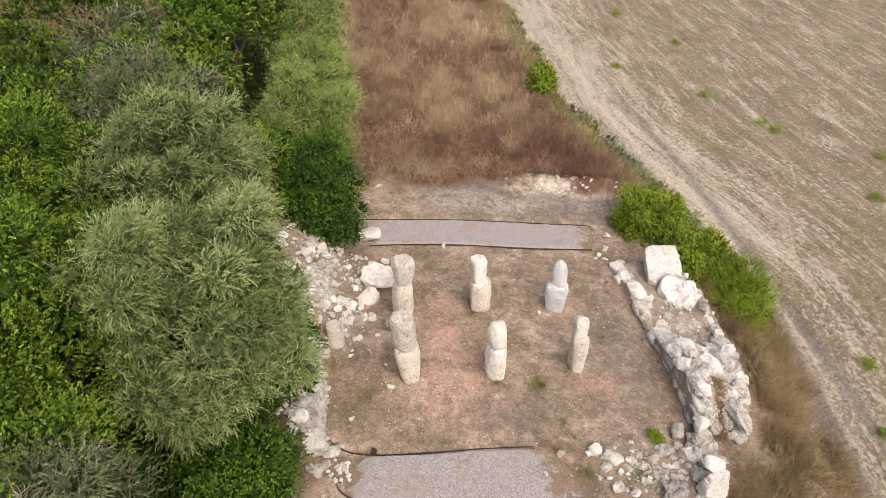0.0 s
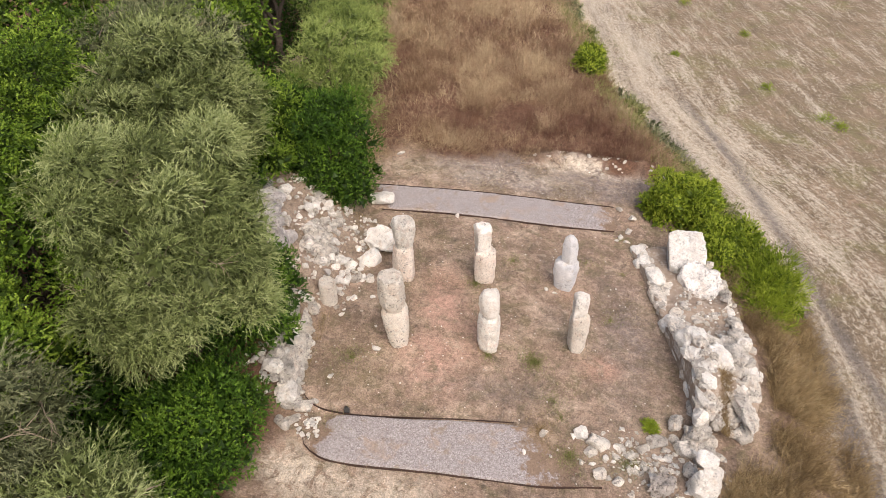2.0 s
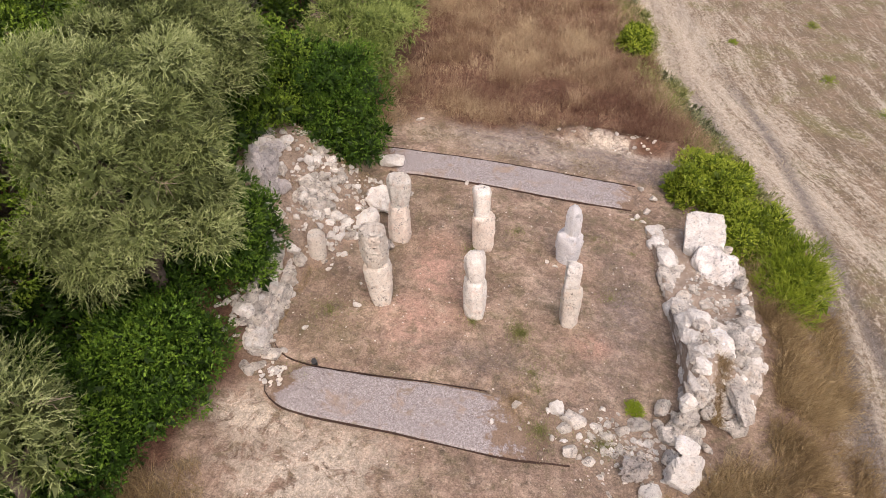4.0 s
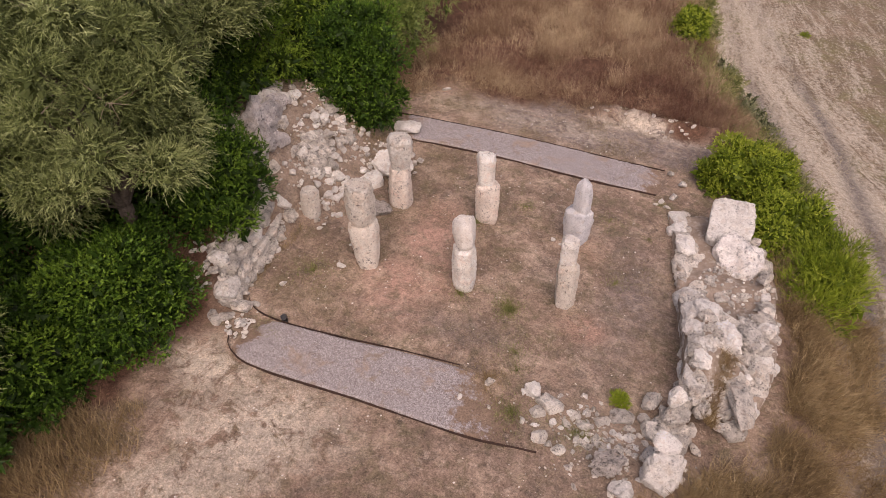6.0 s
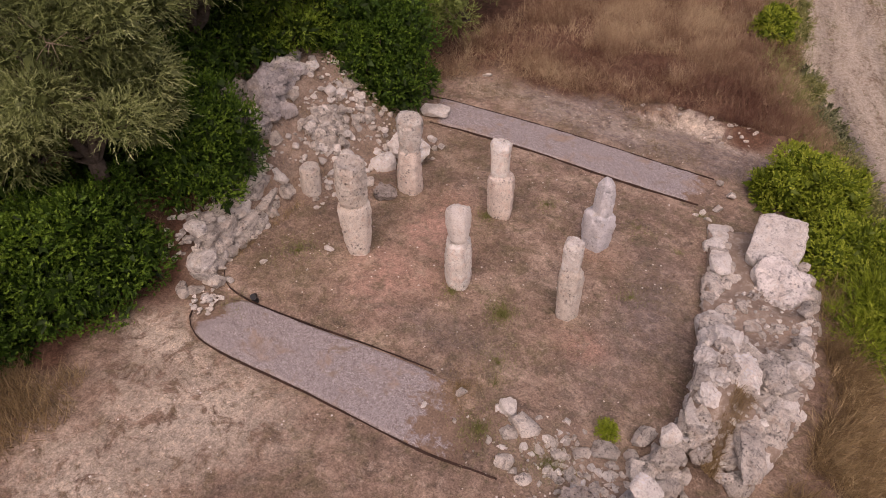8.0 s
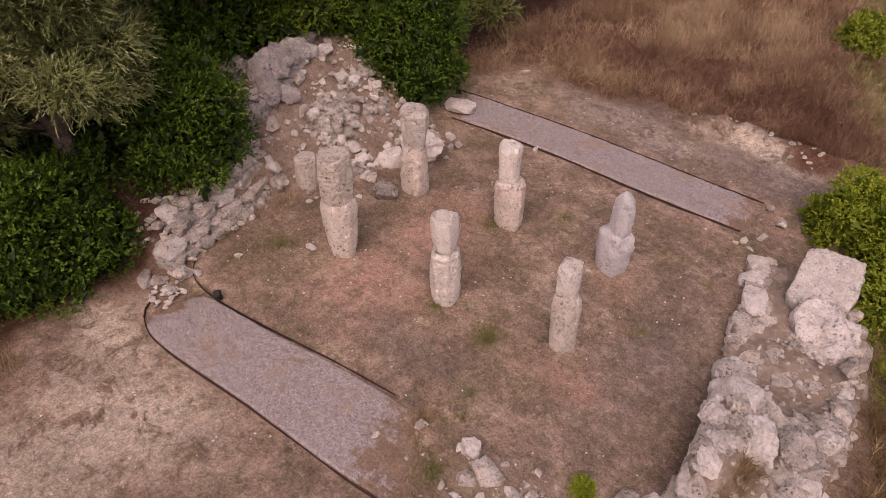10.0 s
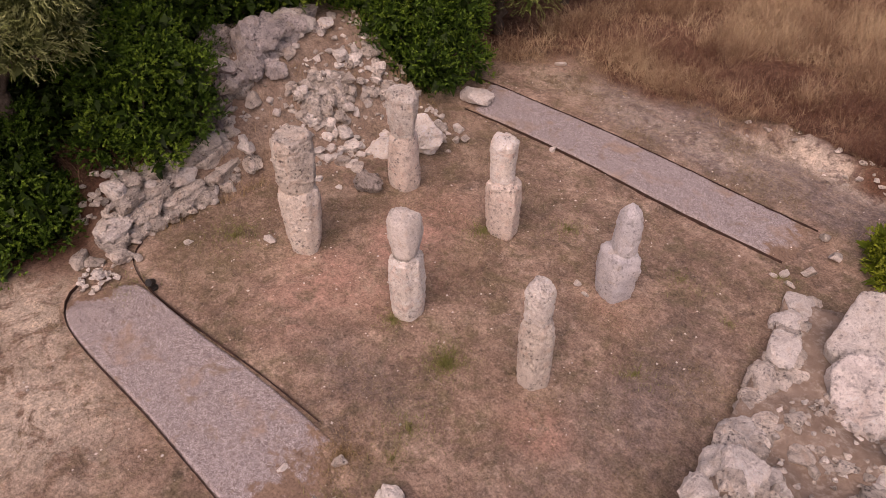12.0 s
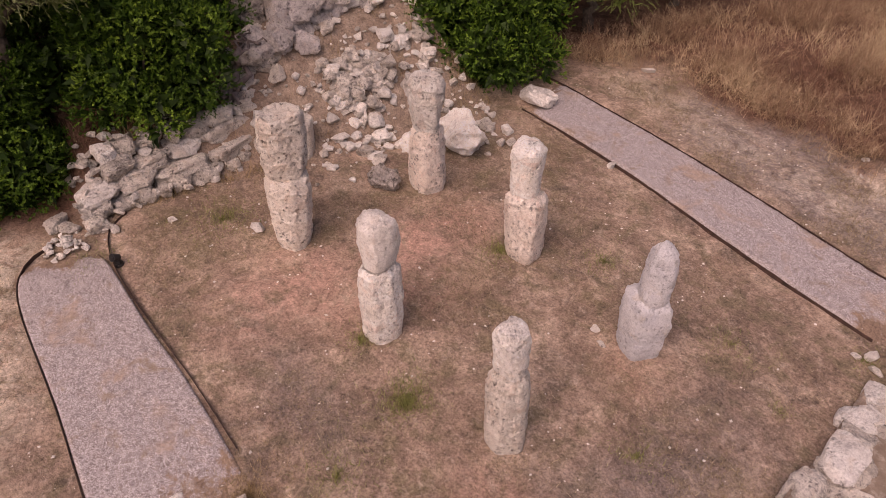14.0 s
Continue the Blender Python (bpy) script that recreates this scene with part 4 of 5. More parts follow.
for x, y, sx, sy, sz, a, m in ((-2.2, 8.55, 0.42, 0.32, 0.2, 20, BLOCKS[4]), (-2.32, 8.25, 0.3, 0.2, 0.14, 50, BLOCKS[1]), (-2.05, 8.75, 0.16, 0.14, 0.1, 0, ROCKS[1])):
    stone(west_wall, m, x, y, gz(x, y) + sz * 0.35, sx, sy, sz, a)
loose(BLOCKS[5], -2.5, 8.12, 0.42, 0.2, 0.2, -35, "grey flat stone leaning at the path's end", 0.15, "flat_stone", tip=20)
heap = thing("pebble_heap", -2.0, 8.15, gz(-2.0, 8.15), "small heap of broken pale limestone pieces", "stone heap")
for _ in range(44):
    a, d = r.uniform(0, 6.28), abs(r.gauss(0, 0.17))
    x, y = -2.02 + 1.15 * d * math.cos(a), 8.16 + d * math.sin(a)
    q = r.uniform(0.05, 0.11)
    stone(heap, r.choice(CHIPS) if r.random() < 0.5 else pick(r, 0.6, 0.0), x, y, gz(x, y) + max(0.02, 0.12 - 0.4 * d), q * 1.25, q, q * 0.8, r.uniform(0, 180), r.uniform(-30, 30))

# ---- north-west rubble bank ----
bank = thing("rubble_bank", -3.0, 13.0, gz(-3.0, 13.0), "collapsed bank of pale limestone rubble and bare earth", "rubble bank", kind="structure")
for x, y, sx, sy, sz, a, m in (
        (-3.75, 11.5, 0.5, 0.45, 0.5, 10, BLOCKS[0]), (-3.55, 11.85, 0.45, 0.42, 0.6, 40, BLOCKS[1]), (-3.95, 12.05, 0.7, 0.6, 0.75, 20, BLOCKS[2]),
        (-3.45, 12.2, 0.42, 0.36, 0.4, 70, BLOCKS[4]), (-4.2, 12.6, 0.6, 0.5, 0.5, 5, BLOCKS[7]), (-4.1, 13.1, 0.75, 0.55, 0.5, 25, PALE_BLOCKS[0]),
        (-3.8, 11.1, 0.4, 0.36, 0.42, 30, BLOCKS[6]), (-3.3, 11.6, 0.3, 0.26, 0.3, 15, ROCKS[2]), (-3.62, 12.6, 0.34, 0.3, 0.3, 0, ROCKS[4]),
        (-4.35, 11.7, 0.7, 0.6, 0.7, 55, DARK_ROCKS[1]), (-3.95, 13.6, 0.4, 0.34, 0.3, 0, PALE_ROCKS[2]), (-4.4, 13.5, 0.6, 0.5, 0.4, 35, BLOCKS[9])):
    stone(bank, GREY_BLOCKS[int(a) % 6] if m in BLOCKS else m, x, y, gz(x, y) + sz * 0.28, sx, sy, sz, a, r.uniform(-10, 10), r.uniform(-10, 10))
for k in range(30):
    t = k / 29
    x, y = -3.42 - 0.75 * t + r.uniform(-0.12, 0.12), 11.15 + 2.2 * t
    q = r.uniform(0.24, 0.44)
    stone(bank, r.choice(GREY_BLOCKS) if r.random() < 0.75 else pick(r, 0.2, 1.0), x, y, gz(x, y) + r.choice((0.0, 0.25)), q * 1.25, q, q * 0.85, r.uniform(0, 180), r.uniform(-14, 14), r.uniform(-14, 14))
# a rough face of stacked stones half way up
for k in range(84):
    x = -2.98 + r.uniform(-0.22, 0.28)
    y = 12.2 + 1.15 * r.random()
    q = r.uniform(0.13, 0.3)
    stone(bank, pick(r, 0.25, 0.35), x, y, gz(x, y) + r.uniform(-0.05, 0.18), q * 1.3, q, q * 0.85, r.uniform(0, 180), r.uniform(-20, 20), r.uniform(-15, 15))
for k in range(40):
    x, y = -3.1 + r.uniform(-0.3, 0.35), 13.5 + 0.75 * r.random()
    q = r.uniform(0.1, 0.26)
    stone(bank, pick(r, 0.4, 0.3), x, y, gz(x, y) + r.uniform(-0.03, 0.12), q * 1.3, q, q * 0.85, r.uniform(0, 180), r.uniform(-20, 20))
for k in range(26):
    x, y = -2.35 + r.gauss(0, 0.25), 12.55 + r.gauss(0, 0.4)
    q = r.uniform(0.1, 0.27)
    stone(bank, r.choice(CHIPS) if r.random() < 0.4 else pick(r, 0.6, 0.3), x, y, gz(x, y) + q * 0.25, q * 1.3, q, q * 0.8, r.uniform(0, 180), r.uniform(-25, 25))
for k in range(26):
    x, y = -1.8 + r.gauss(0, 0.3), 14.25 + r.gauss(0, 0.22)
    q = r.uniform(0.08, 0.2)
    stone(bank, pick(r, 0.55, 0.3), x, y, gz(x, y) + q * 0.25, q * 1.3, q, q * 0.8, r.uniform(0, 180), r.uniform(-25, 25))
for k in range(330):
    x, y = r.uniform(-4.2, -1.85), r.uniform(11.3, 14.8)
    q = 0.05 + 0.13 * r.random() ** 2
    stone(bank, r.choice(CHIPS) if r.random() < 0.3 else pick(r, 0.5, 0.0), x, y, gz(x, y) + q * 0.25, q * 1.3, q, q * 0.8, r.uniform(0, 180), r.uniform(-25, 25))
big_boulder = rock_mesh("boulder", 901, 4, 14, 0.19)
big_boulder.materials.append(M_PALE)
tagged(stone(None, big_boulder, -1.62, 13.85, 0.18, 1.05, 0.85, 0.82, 20, 0, 0, "boulder"), "large rough white limestone boulder behind a pillar", "boulder")
tagged(stone(None, PALE_BLOCKS[4], -1.85, 13.15, 0.12, 0.55, 0.42, 0.42, 60, 0, 0, "boulder"), "broken white boulder in the rubble", "boulder")
tagged(stone(None, DARK_ROCKS[2], -1.2, 12.22, 0.13, 0.52, 0.46, 0.46, 30, 0, 0, "pitted_rock"), "dark grey pitted rock lying beside a pillar", "rock")
loose(PALE_BLOCKS[1], -2.08, 15.68, 0.74, 0.5, 0.26, 12, "flat grey-beige limestone slab at the gravel path's end", 0.1, "flat_stone")

# ---- eroded pale edge north of the path ----
crest = thing("stone_crest", 3.8, 18.9, gz(3.8, 18.9), "low eroded edge of pale stones before the dry brush", "stone edge", kind="structure")
for k in range(38):
    x, y = r.uniform(2.0, 5.7), 18.92 + r.gauss(0, 0.2)
    q = r.uniform(0.05, 0.15)
    stone(crest, pick(r, 0.1, 0.2), x, y, gz(x, y) - q * 0.18, q * 1.5, q, q * 0.7, r.uniform(-90, 90), r.uniform(-12, 12))

# ---- loose stones on the floor ----
for x, y, q, pal in ((-1.18, 10.32, 0.19, 1), (-1.9, 9.42, 0.12, 1), (0.02, 15.5, 0.15, 1), (-2.0, 18.3, 0.2, 1), (2.42, 13.0, 0.1, 1), (2.62, 12.9, 0.1, 0), (-2.1, 11.2, 0.12, 1), (-1.95, 11.75, 0.12, 1),
                     (-1.55, 11.9, 0.1, 1), (-1.7, 11.4, 0.08, 0), (2.05, 8.28, 0.12, 1), (-1.3, 11.0, 0.07, 1), (2.4, 8.75, 0.16, 0), (5.85, 18.35, 0.4, 0), (4.35, 15.45, 0.16, 1), (4.5, 15.3, 0.14, 0), (4.6, 15.75, 0.2, 0), (4.75, 16.4, 0.24, 0), (4.4, 16.75, 0.2, 0), (4.9, 15.2, 0.22, 0), (4.25, 15.3, 0.1, 0)):
    loose(r.choice(CHIPS if pal else ROCKS), x, y, q * 1.35, q, q * 0.8, r.uniform(0, 180), "small pale loose limestone on the bare soil" if pal else "small weathered loose limestone on the bare soil", 0.2, "loose_stone", "loose stones on the floor")


# ---- ground lamp at the path's corner ----
lx, ly = -1.38, 8.6
lamp = thing("ground_spotlight", lx, ly, gz(lx, ly), "small black spotlight standing at the path's edge", "spotlight", turn=25)
lamp.scale = (0.75, 0.75, 0.75)
bm = bmesh.new()
bmesh.ops.create_cone(bm, cap_ends=True, segments=20, radius1=0.055, radius2=0.07, depth=0.13, matrix=pose(0, 0, 0.15, 62, 0, 0))
lamp_head = part("head", bm, M_BLACK, lamp)
bm = bmesh.new()
bmesh.ops.create_cone(bm, cap_ends=True, segments=20, radius1=0.058, radius2=0.058, depth=0.006, matrix=pose(0, -0.062, 0.183, 62, 0, 0))
part("glass", bm, M_LAMPGLASS, lamp_head)
bm = bmesh.new()
bmesh.ops.create_cube(bm, size=1, matrix=Matrix.LocRotScale((0, 0.02, 0.06), None, (0.12, 0.03, 0.15)))
bmesh.ops.bevel(bm, geom=bm.edges[:], offset=0.006, segments=2, affect="EDGES")
part("bracket", bm, M_BLACK, lamp)
bm = bmesh.new()
bmesh.ops.create_cone(bm, cap_ends=True, segments=20, radius1=0.08, radius2=0.075, depth=0.05, matrix=pose(0, 0.02, 0.01))
part("base", bm, M_BLACK, lamp)

# ---- plants ----
rngp = np.random.RandomState(77)


def unit(v):
    return v / np.maximum(np.linalg.norm(v, axis=-1, keepdims=True), 1e-9)


def sprays(places, ways, tones, leaves, length, leaf_len, leaf_wide, droop=0.3, open_angle=0.7, spread=0.25, slim=False):
    """Leafy shoots: leaves set along a drooping stem at each place. Returns leaf corners and tones."""
    count = len(places)
    t = (np.arange(leaves) + 0.6) / leaves
    ln = length * rngp.uniform(0.6, 1.3, (count, 1))
    way = unit(ways + rngp.normal(0, spread, ways.shape))
    side = unit(np.cross(way, rngp.normal(size=way.shape)))
    other = np.cross(way, side)
    stem = places[:, None] + way[:, None] * (ln * t)[..., None]
    stem[..., 2] -= droop * ln * t ** 2
    ang = rngp.uniform(0, 2 * np.pi, (count, leaves))
    out = side[:, None] * np.cos(ang)[..., None] + other[:, None] * np.sin(ang)[..., None]
    d = unit(way[:, None] + out * open_angle + rngp.normal(0, 0.15, out.shape))
    d[..., 2] -= droop * 0.5
    d = unit(d)
    w = unit(np.cross(d, 0.55 * rngp.normal(size=d.shape) + 1.1 * way[:, None] + np.array([0, 0, 0.35])))
    ll = leaf_len * rngp.uniform(0.65, 1.25, (count, leaves, 1))
    ww = leaf_wide * rngp.uniform(0.7, 1.2, (count, leaves, 1))
    a = stem
    m = stem + d * ll * 0.5
    if slim:
        v = np.stack([a - w * ww * 0.5, a + w * ww * 0.5, stem + d * ll], 2)
    else:
        v = np.stack([a, m + w * ww * 0.5, stem + d * ll, m - w * ww * 0.5], 2)
    tone = np.clip(np.repeat(tones[:, None], leaves, 1) + rngp.normal(0, 0.05, (count, leaves)), 0, 1)
    return v.reshape(-1, 3), tone.ravel()


def lobes_in(center, radii, count, size, flat=0.8, low=-0.35):
    """Rounded clumps that make up an uneven crown, kept apart so that gaps stay between them."""
    out = []
    tries = 0
    while len(out) < count:
        tries += 1
        d = unit(rngp.normal(size=3))
        if d[2] < low:
            d[2] *= -0.6
        k = rngp.uniform(0.55, 1.0)
        c = np.array(center) + d * np.array(radii) * k
        s = size * rngp.uniform(0.7, 1.35)
        near = min((np.linalg.norm(c - o[0]) / (s + o[1][0]) for o in out), default=9)
        if near < 0.62 * 0.9985 ** tries:
            continue
        out.append((c, np.array([s, s, s * flat]), rngp.uniform(-0.22, 0.22)))
    return out


def crown(lobes, shoots, kind, wind=(0.0, 0.0, 0.0)):
    """The leaf mesh of a crown of lobes: a close skin of leafy shoots over broad inner leaves, toned darker inwards as
    painted shade.
    """
    area = np.array([l[1][0] ** 2 for l in lobes])
    share = (shoots * area / area.sum()).astype(int)
    P, D, T, P2, D2 = [], [], [], [], []
    for (c, s, tone), k in zip(lobes, share):
        d = unit(rngp.normal(size=(k, 3)) + np.array([0, 0, 0.45]))
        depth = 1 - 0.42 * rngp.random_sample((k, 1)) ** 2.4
        bump = 1 + 0.24 * np.sin(d[:, :1] * 7 + c[0] * 5) * np.sin(d[:, 1:2] * 6 + c[1] * 3) + 0.10 * np.sin(d[:, 2:] * 13 + c[2] * 7) * np.sin(d[:, :1] * 15 + c[1] * 9)
        P.append(c + d * s * depth * bump)
        D.append(unit(d + np.array([0, 0, kind["up"]]) + np.array(wind)))
        # Tone drops with depth: shade inside the clump is put into leaf colour.
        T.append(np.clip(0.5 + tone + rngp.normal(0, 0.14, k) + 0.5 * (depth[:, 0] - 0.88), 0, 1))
        # Broad leaves added inside each lobe to block light behind the skin.
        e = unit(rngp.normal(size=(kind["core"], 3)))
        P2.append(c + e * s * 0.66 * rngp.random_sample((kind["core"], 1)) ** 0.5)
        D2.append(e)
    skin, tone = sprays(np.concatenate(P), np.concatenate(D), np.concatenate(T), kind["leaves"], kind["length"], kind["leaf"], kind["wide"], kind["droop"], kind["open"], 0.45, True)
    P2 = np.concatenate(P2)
    # One dark tone for the inner leaves paints the crown's inner shade.
    inner, shade_tone = sprays(P2, np.concatenate(D2), np.full(len(P2), 0.12), 4, 0.16, 0.17, 0.13, 0.1, 0.9, 0.5, True)
    return np.concatenate([skin, inner]), np.concatenate([tone, shade_tone])


OLIVE = dict(leaves=11, length=0.24, leaf=0.058, wide=0.0125, droop=0.18, open=0.5, up=0.35, core=16)
LENTISK = dict(leaves=8, length=0.09, leaf=0.038, wide=0.030, droop=0.05, open=0.9, up=0.5, core=22)
OAK = dict(leaves=9, length=0.10, leaf=0.036, wide=0.032, droop=0.1, open=0.9, up=0.4, core=26)
BROOM = dict(leaves=10, length=0.3, leaf=0.08, wide=0.014, droop=0.05, open=0.35, up=0.9, core=8)


def limb_mesh(paths):
    """Tapered trunk and limbs. paths: lists of (x, y, z, radius)."""
    v, f = [], []
    for path in paths:
        pts = [Vector(p[:3]) for p in path]
        base = len(v)
        seg = 8
        for i, p in enumerate(pts):
            d = (pts[min(i + 1, len(pts) - 1)] - pts[max(i - 1, 0)]).normalized()
            s = d.cross(Vector((0.3, 1, 0.2))).normalized()
            o = d.cross(s)
            for j in range(seg):
                a = 2 * math.pi * j / seg
                k = path[i][3] * (1 + 0.15 * noise.noise(p * 4 + Vector((j, 0, 0))))
                v.append(tuple(p + (s * math.cos(a) + o * math.sin(a)) * k))
        for i in range(len(pts) - 1):
            for j in range(seg):
                a, b = base + i * seg + j, base + i * seg + (j + 1) % seg
                f.append((a, b, b + seg, a + seg))
        f.append(tuple(range(base + (len(pts) - 1) * seg, base + len(pts) * seg)))
    return mesh_from("trunk", v, f)


def branch_to(a, b, r0, r1, rr, steps=7, wig=0.12):
    a, b = Vector(a), Vector(b)
    out = []
    for i in range(steps):
        t = i / (steps - 1)
        p = a.lerp(b, t)
        bend = math.sin(math.pi * t)
        p += Vector((rr.uniform(-wig, wig), rr.uniform(-wig, wig), rr.uniform(0, wig * 1.5))) * bend
        out.append((*p, r0 + (r1 - r0) * t))
    return out


def tree(name, x, y, center, radii, lobe_count, lobe_size, shoots, kind, material, label, category, trunk=0.14, wind=(0, 0, 0), dead=0, group="", limbs=9):
    z = gz(x, y)
    top = thing(name, x, y, z, label, category, group)
    inv = Vector((x, y, z))
    lobes = lobes_in(center, radii, lobe_count, lobe_size, 0.75, -0.95 if category == "shrub" else -0.8 if dead >= 20 else -0.45)
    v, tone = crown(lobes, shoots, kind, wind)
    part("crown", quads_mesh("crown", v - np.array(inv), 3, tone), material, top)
    rr = random.Random(int(x * 100 + y * 10))
    c = Vector(center) - inv
    fork = Vector((c.x * 0.35, c.y * 0.35, max(0.15, c.z - radii[2] * 0.95)))
    stem = part("trunk", limb_mesh([branch_to((0, 0, -0.15), fork, trunk, trunk * 0.75, rr)]), M_BARK, top)
    for lc, ls, _ in lobes[:limbs]:
        part("limb", limb_mesh([branch_to(fork, Vector(lc) - inv, trunk * 0.5, trunk * 0.1, rr, 7, 0.2)]), M_BARK, stem)
    if dead:
        tw = []
        for _ in range(dead):
            lc, ls, _ = lobes[rr.randrange(len(lobes))]
            d = Vector((rr.gauss(0, 1), rr.gauss(0, 1), abs(rr.gauss(0.6, 0.5)))).normalized()
            a = Vector(lc) - inv
            b = a + d * float(ls[0]) * rr.uniform(1.0, 1.35)
            tw.append(branch_to(a, b, 0.012, 0.004, rr, 4, 0.05))
            for _ in range(6):
                q = a.lerp(b, rr.uniform(0.4, 0.9))
                e = q + (d + Vector((rr.gauss(0, 0.6), rr.gauss(0, 0.6), rr.gauss(0, 0.5)))).normalized() * rr.uniform(0.15, 0.4)
                tw.append(branch_to(q, e, 0.006, 0.002, rr, 3, 0.03))
        tagged(part("deadwood", limb_mesh(tw), M_TWIG, top, "bare grey-brown dead branches"), kind="stuff")
    return top


# the wood along the west side
tree("olive_tree", -3.9, 8.2, (-3.85, 8.3, 4.1), (1.65, 1.6, 2.1), 68, 0.36, 19000, OLIVE, M_OLIVE, "wild olive tree with feathery grey-green foliage", "tree", 0.17, (0.7, -0.1, 0.1), 20)
tree("olive_tree", -5.3, 11.9, (-5.2, 11.8, 4.5), (1.6, 1.6, 1.9), 52, 0.38, 9500, OLIVE, M_OLIVE, "wild olive tree with grey-green foliage in the wood", "tree", 0.16, (0.5, 0.1, 0.1), 6)
tree("olive_tree", -4.6, 4.9, (-5.0, 4.8, 3.6), (1.1, 1.0, 1.4), 32, 0.34, 5600, OLIVE, M_OLIVE_DRY, "greyish wild olive tree with thin dry foliage", "tree", 0.15, (0.4, 0.1, 0.1), 26)
tree("olive_tree", -3.5, 4.2, (-3.4, 4.2, 2.9), (0.85, 0.85, 1.0), 18, 0.38, 3000, OLIVE, M_OLIVE, "small wild olive tree with grey-green foliage", "tree", 0.11, (0.15, 0, 0), 4)
tree("holm_oak", -6.6, 8.6, (-6.5, 8.5, 3.9), (1.6, 1.9, 1.9), 34, 0.56, 12500, OAK, M_OAK, "dense evergreen oak with rounded green clumps", "tree", 0.16)
tree("holm_oak", -6.3, 5.6, (-6.2, 5.7, 3.5), (1.6, 1.5, 1.7), 30, 0.55, 10000, OAK, M_OAK, "dense evergreen oak with deep green clumps", "tree", 0.16)
tree("holm_oak", -8.6, 12.0, (-8.4, 12.2, 3.9), (1.9, 2.0, 1.7), 32, 0.6, 10000, OAK, M_OAK, "evergreen oak with rounded green clumps in the wood", "tree", 0.16)
tree("olive_tree", -6.9, 15.0, (-6.8, 15.0, 3.9), (1.8, 1.7, 1.7), 40, 0.52, 5200, OLIVE, M_OLIVE_DRY, "grey wild olive tree with dead twigs in the wood", "tree", 0.15, (0, 0, 0), 18)
tree("holm_oak", -5.0, 14.3, (-4.95, 14.3, 2.6), (1.0, 1.4, 1.5), 20, 0.48, 5200, OAK, M_OAK, "evergreen oak growing beside the rubble bank", "tree", 0.13)
tree("olive_tree", -4.2, 18.7, (-3.9, 18.6, 2.3), (1.25, 1.5, 1.5), 40, 0.42, 6500, OLIVE, M_LIGHTGREEN, "wild olive with bare branches beside the dry field", "tree", 0.13, (0, 0, 0), 26)
tree("olive_tree", -4.4, 21.5, (-4.3, 21.4, 2.2), (1.2, 1.9, 1.5), 36, 0.45, 6000, OLIVE, M_LIGHTGREEN, "light green wild olive at the dry field's edge", "tree", 0.12, (0.1, 0, 0), 4)
tree("olive_tree", -5.4, 26.0, (-5.3, 26.0, 2.3), (1.6, 2.6, 1.6), 40, 0.55, 5200, OLIVE, M_LIGHTGREEN, "light green wild olive at the dry field's edge", "tree", 0.12, (0.1, 0, 0), 4)
FAR_OAK = dict(OAK, leaf=0.075, wide=0.055, length=0.18, leaves=11)
FAR_OLIVE = dict(OLIVE, leaf=0.09, wide=0.024, length=0.32, leaves=12)
rt = random.Random(9)
for x, y, s, kind in ((-7.6, 18.6, 1.8, 0), (-10.4, 16.2, 2.0, 0), (-10.0, 8.6, 1.8, 0), (-12.5, 12.6, 2.1, 0), (-9.8, 21.0, 2.0, 1), (-13.4, 19.4, 2.2, 0), (-7.0, 22.8, 1.9, 0), (-8.6, 27.0, 2.2, 0), (-12.6, 24.5, 2.3, 0), (-6.9, 31.5, 2.2, 0), (-7.0, 37.0, 2.4, 0), (-8.4, 5.4, 1.7, 0), (-17, 22.0, 2.6, 0), (-11.5, 30.0, 2.6, 0)):
    h = rt.uniform(2.8, 3.6)
    tree("olive_tree" if kind else "holm_oak", x, y, (x, y, h), (s, s, 1.8), 24, 0.62, 1700, FAR_OLIVE if kind else FAR_OAK, M_OLIVE_DRY if kind else M_OAK, "grey wild olive tree in the wood beyond" if kind else "evergreen oak in the wood beyond", "tree", 0.16, (0, 0, 0), 0, "trees of the wood", 4)

# tangled undergrowth beneath the trees; its low leaf tone paints in the shade there
ux, uy = rngp.uniform(-15, -4.4, 15000), rngp.uniform(3.5, 30, 15000)
ok = ~((uy > 10.6) & (uy < 15.5) & (ux > -5.0)) & (ux < np.interp(uy, [3.5, 9, 16, 22, 30], [-4.9, -4.5, -5.0, -5.2, -6.4]))
ux, uy = ux[ok], uy[ok]
up = np.tile(np.array([[0.0, 0.0, 0.7]]), (len(ux), 1)) + rngp.normal(0, 0.6, (len(ux), 3))
uv, ut = sprays(np.stack([ux, uy, ground_z(ux, uy) + 1.1 * rngp.random_sample(len(ux)) ** 1.5], -1), unit(up), np.clip(rngp.normal(0.28, 0.12, len(ux)), 0, 1), 6, 0.4, 0.12, 0.07, 0.1, 0.9, 0.4, True)
tagged(part("undergrowth", quads_mesh("undergrowth", uv, 3, ut), M_LENTISK), "dark tangled green undergrowth beneath the trees", "undergrowth", kind="stuff")

# mastic shrubs along the walls
tree("mastic_shrub", -3.5, 15.6, (-3.45, 15.6, 1.35), (1.15, 1.35, 1.75), 58, 0.46, 13000, LENTISK, M_LENTISK, "tall dense dark green mastic shrub beside the rubble bank", "shrub", 0.07)
tree("mastic_shrub", -3.4, 9.85, (-3.35, 9.85, 1.75), (0.6, 0.85, 1.1), 30, 0.36, 7000, LENTISK, M_LENTISK, "dense green mastic shrub above the stone wall", "shrub", 0.06)
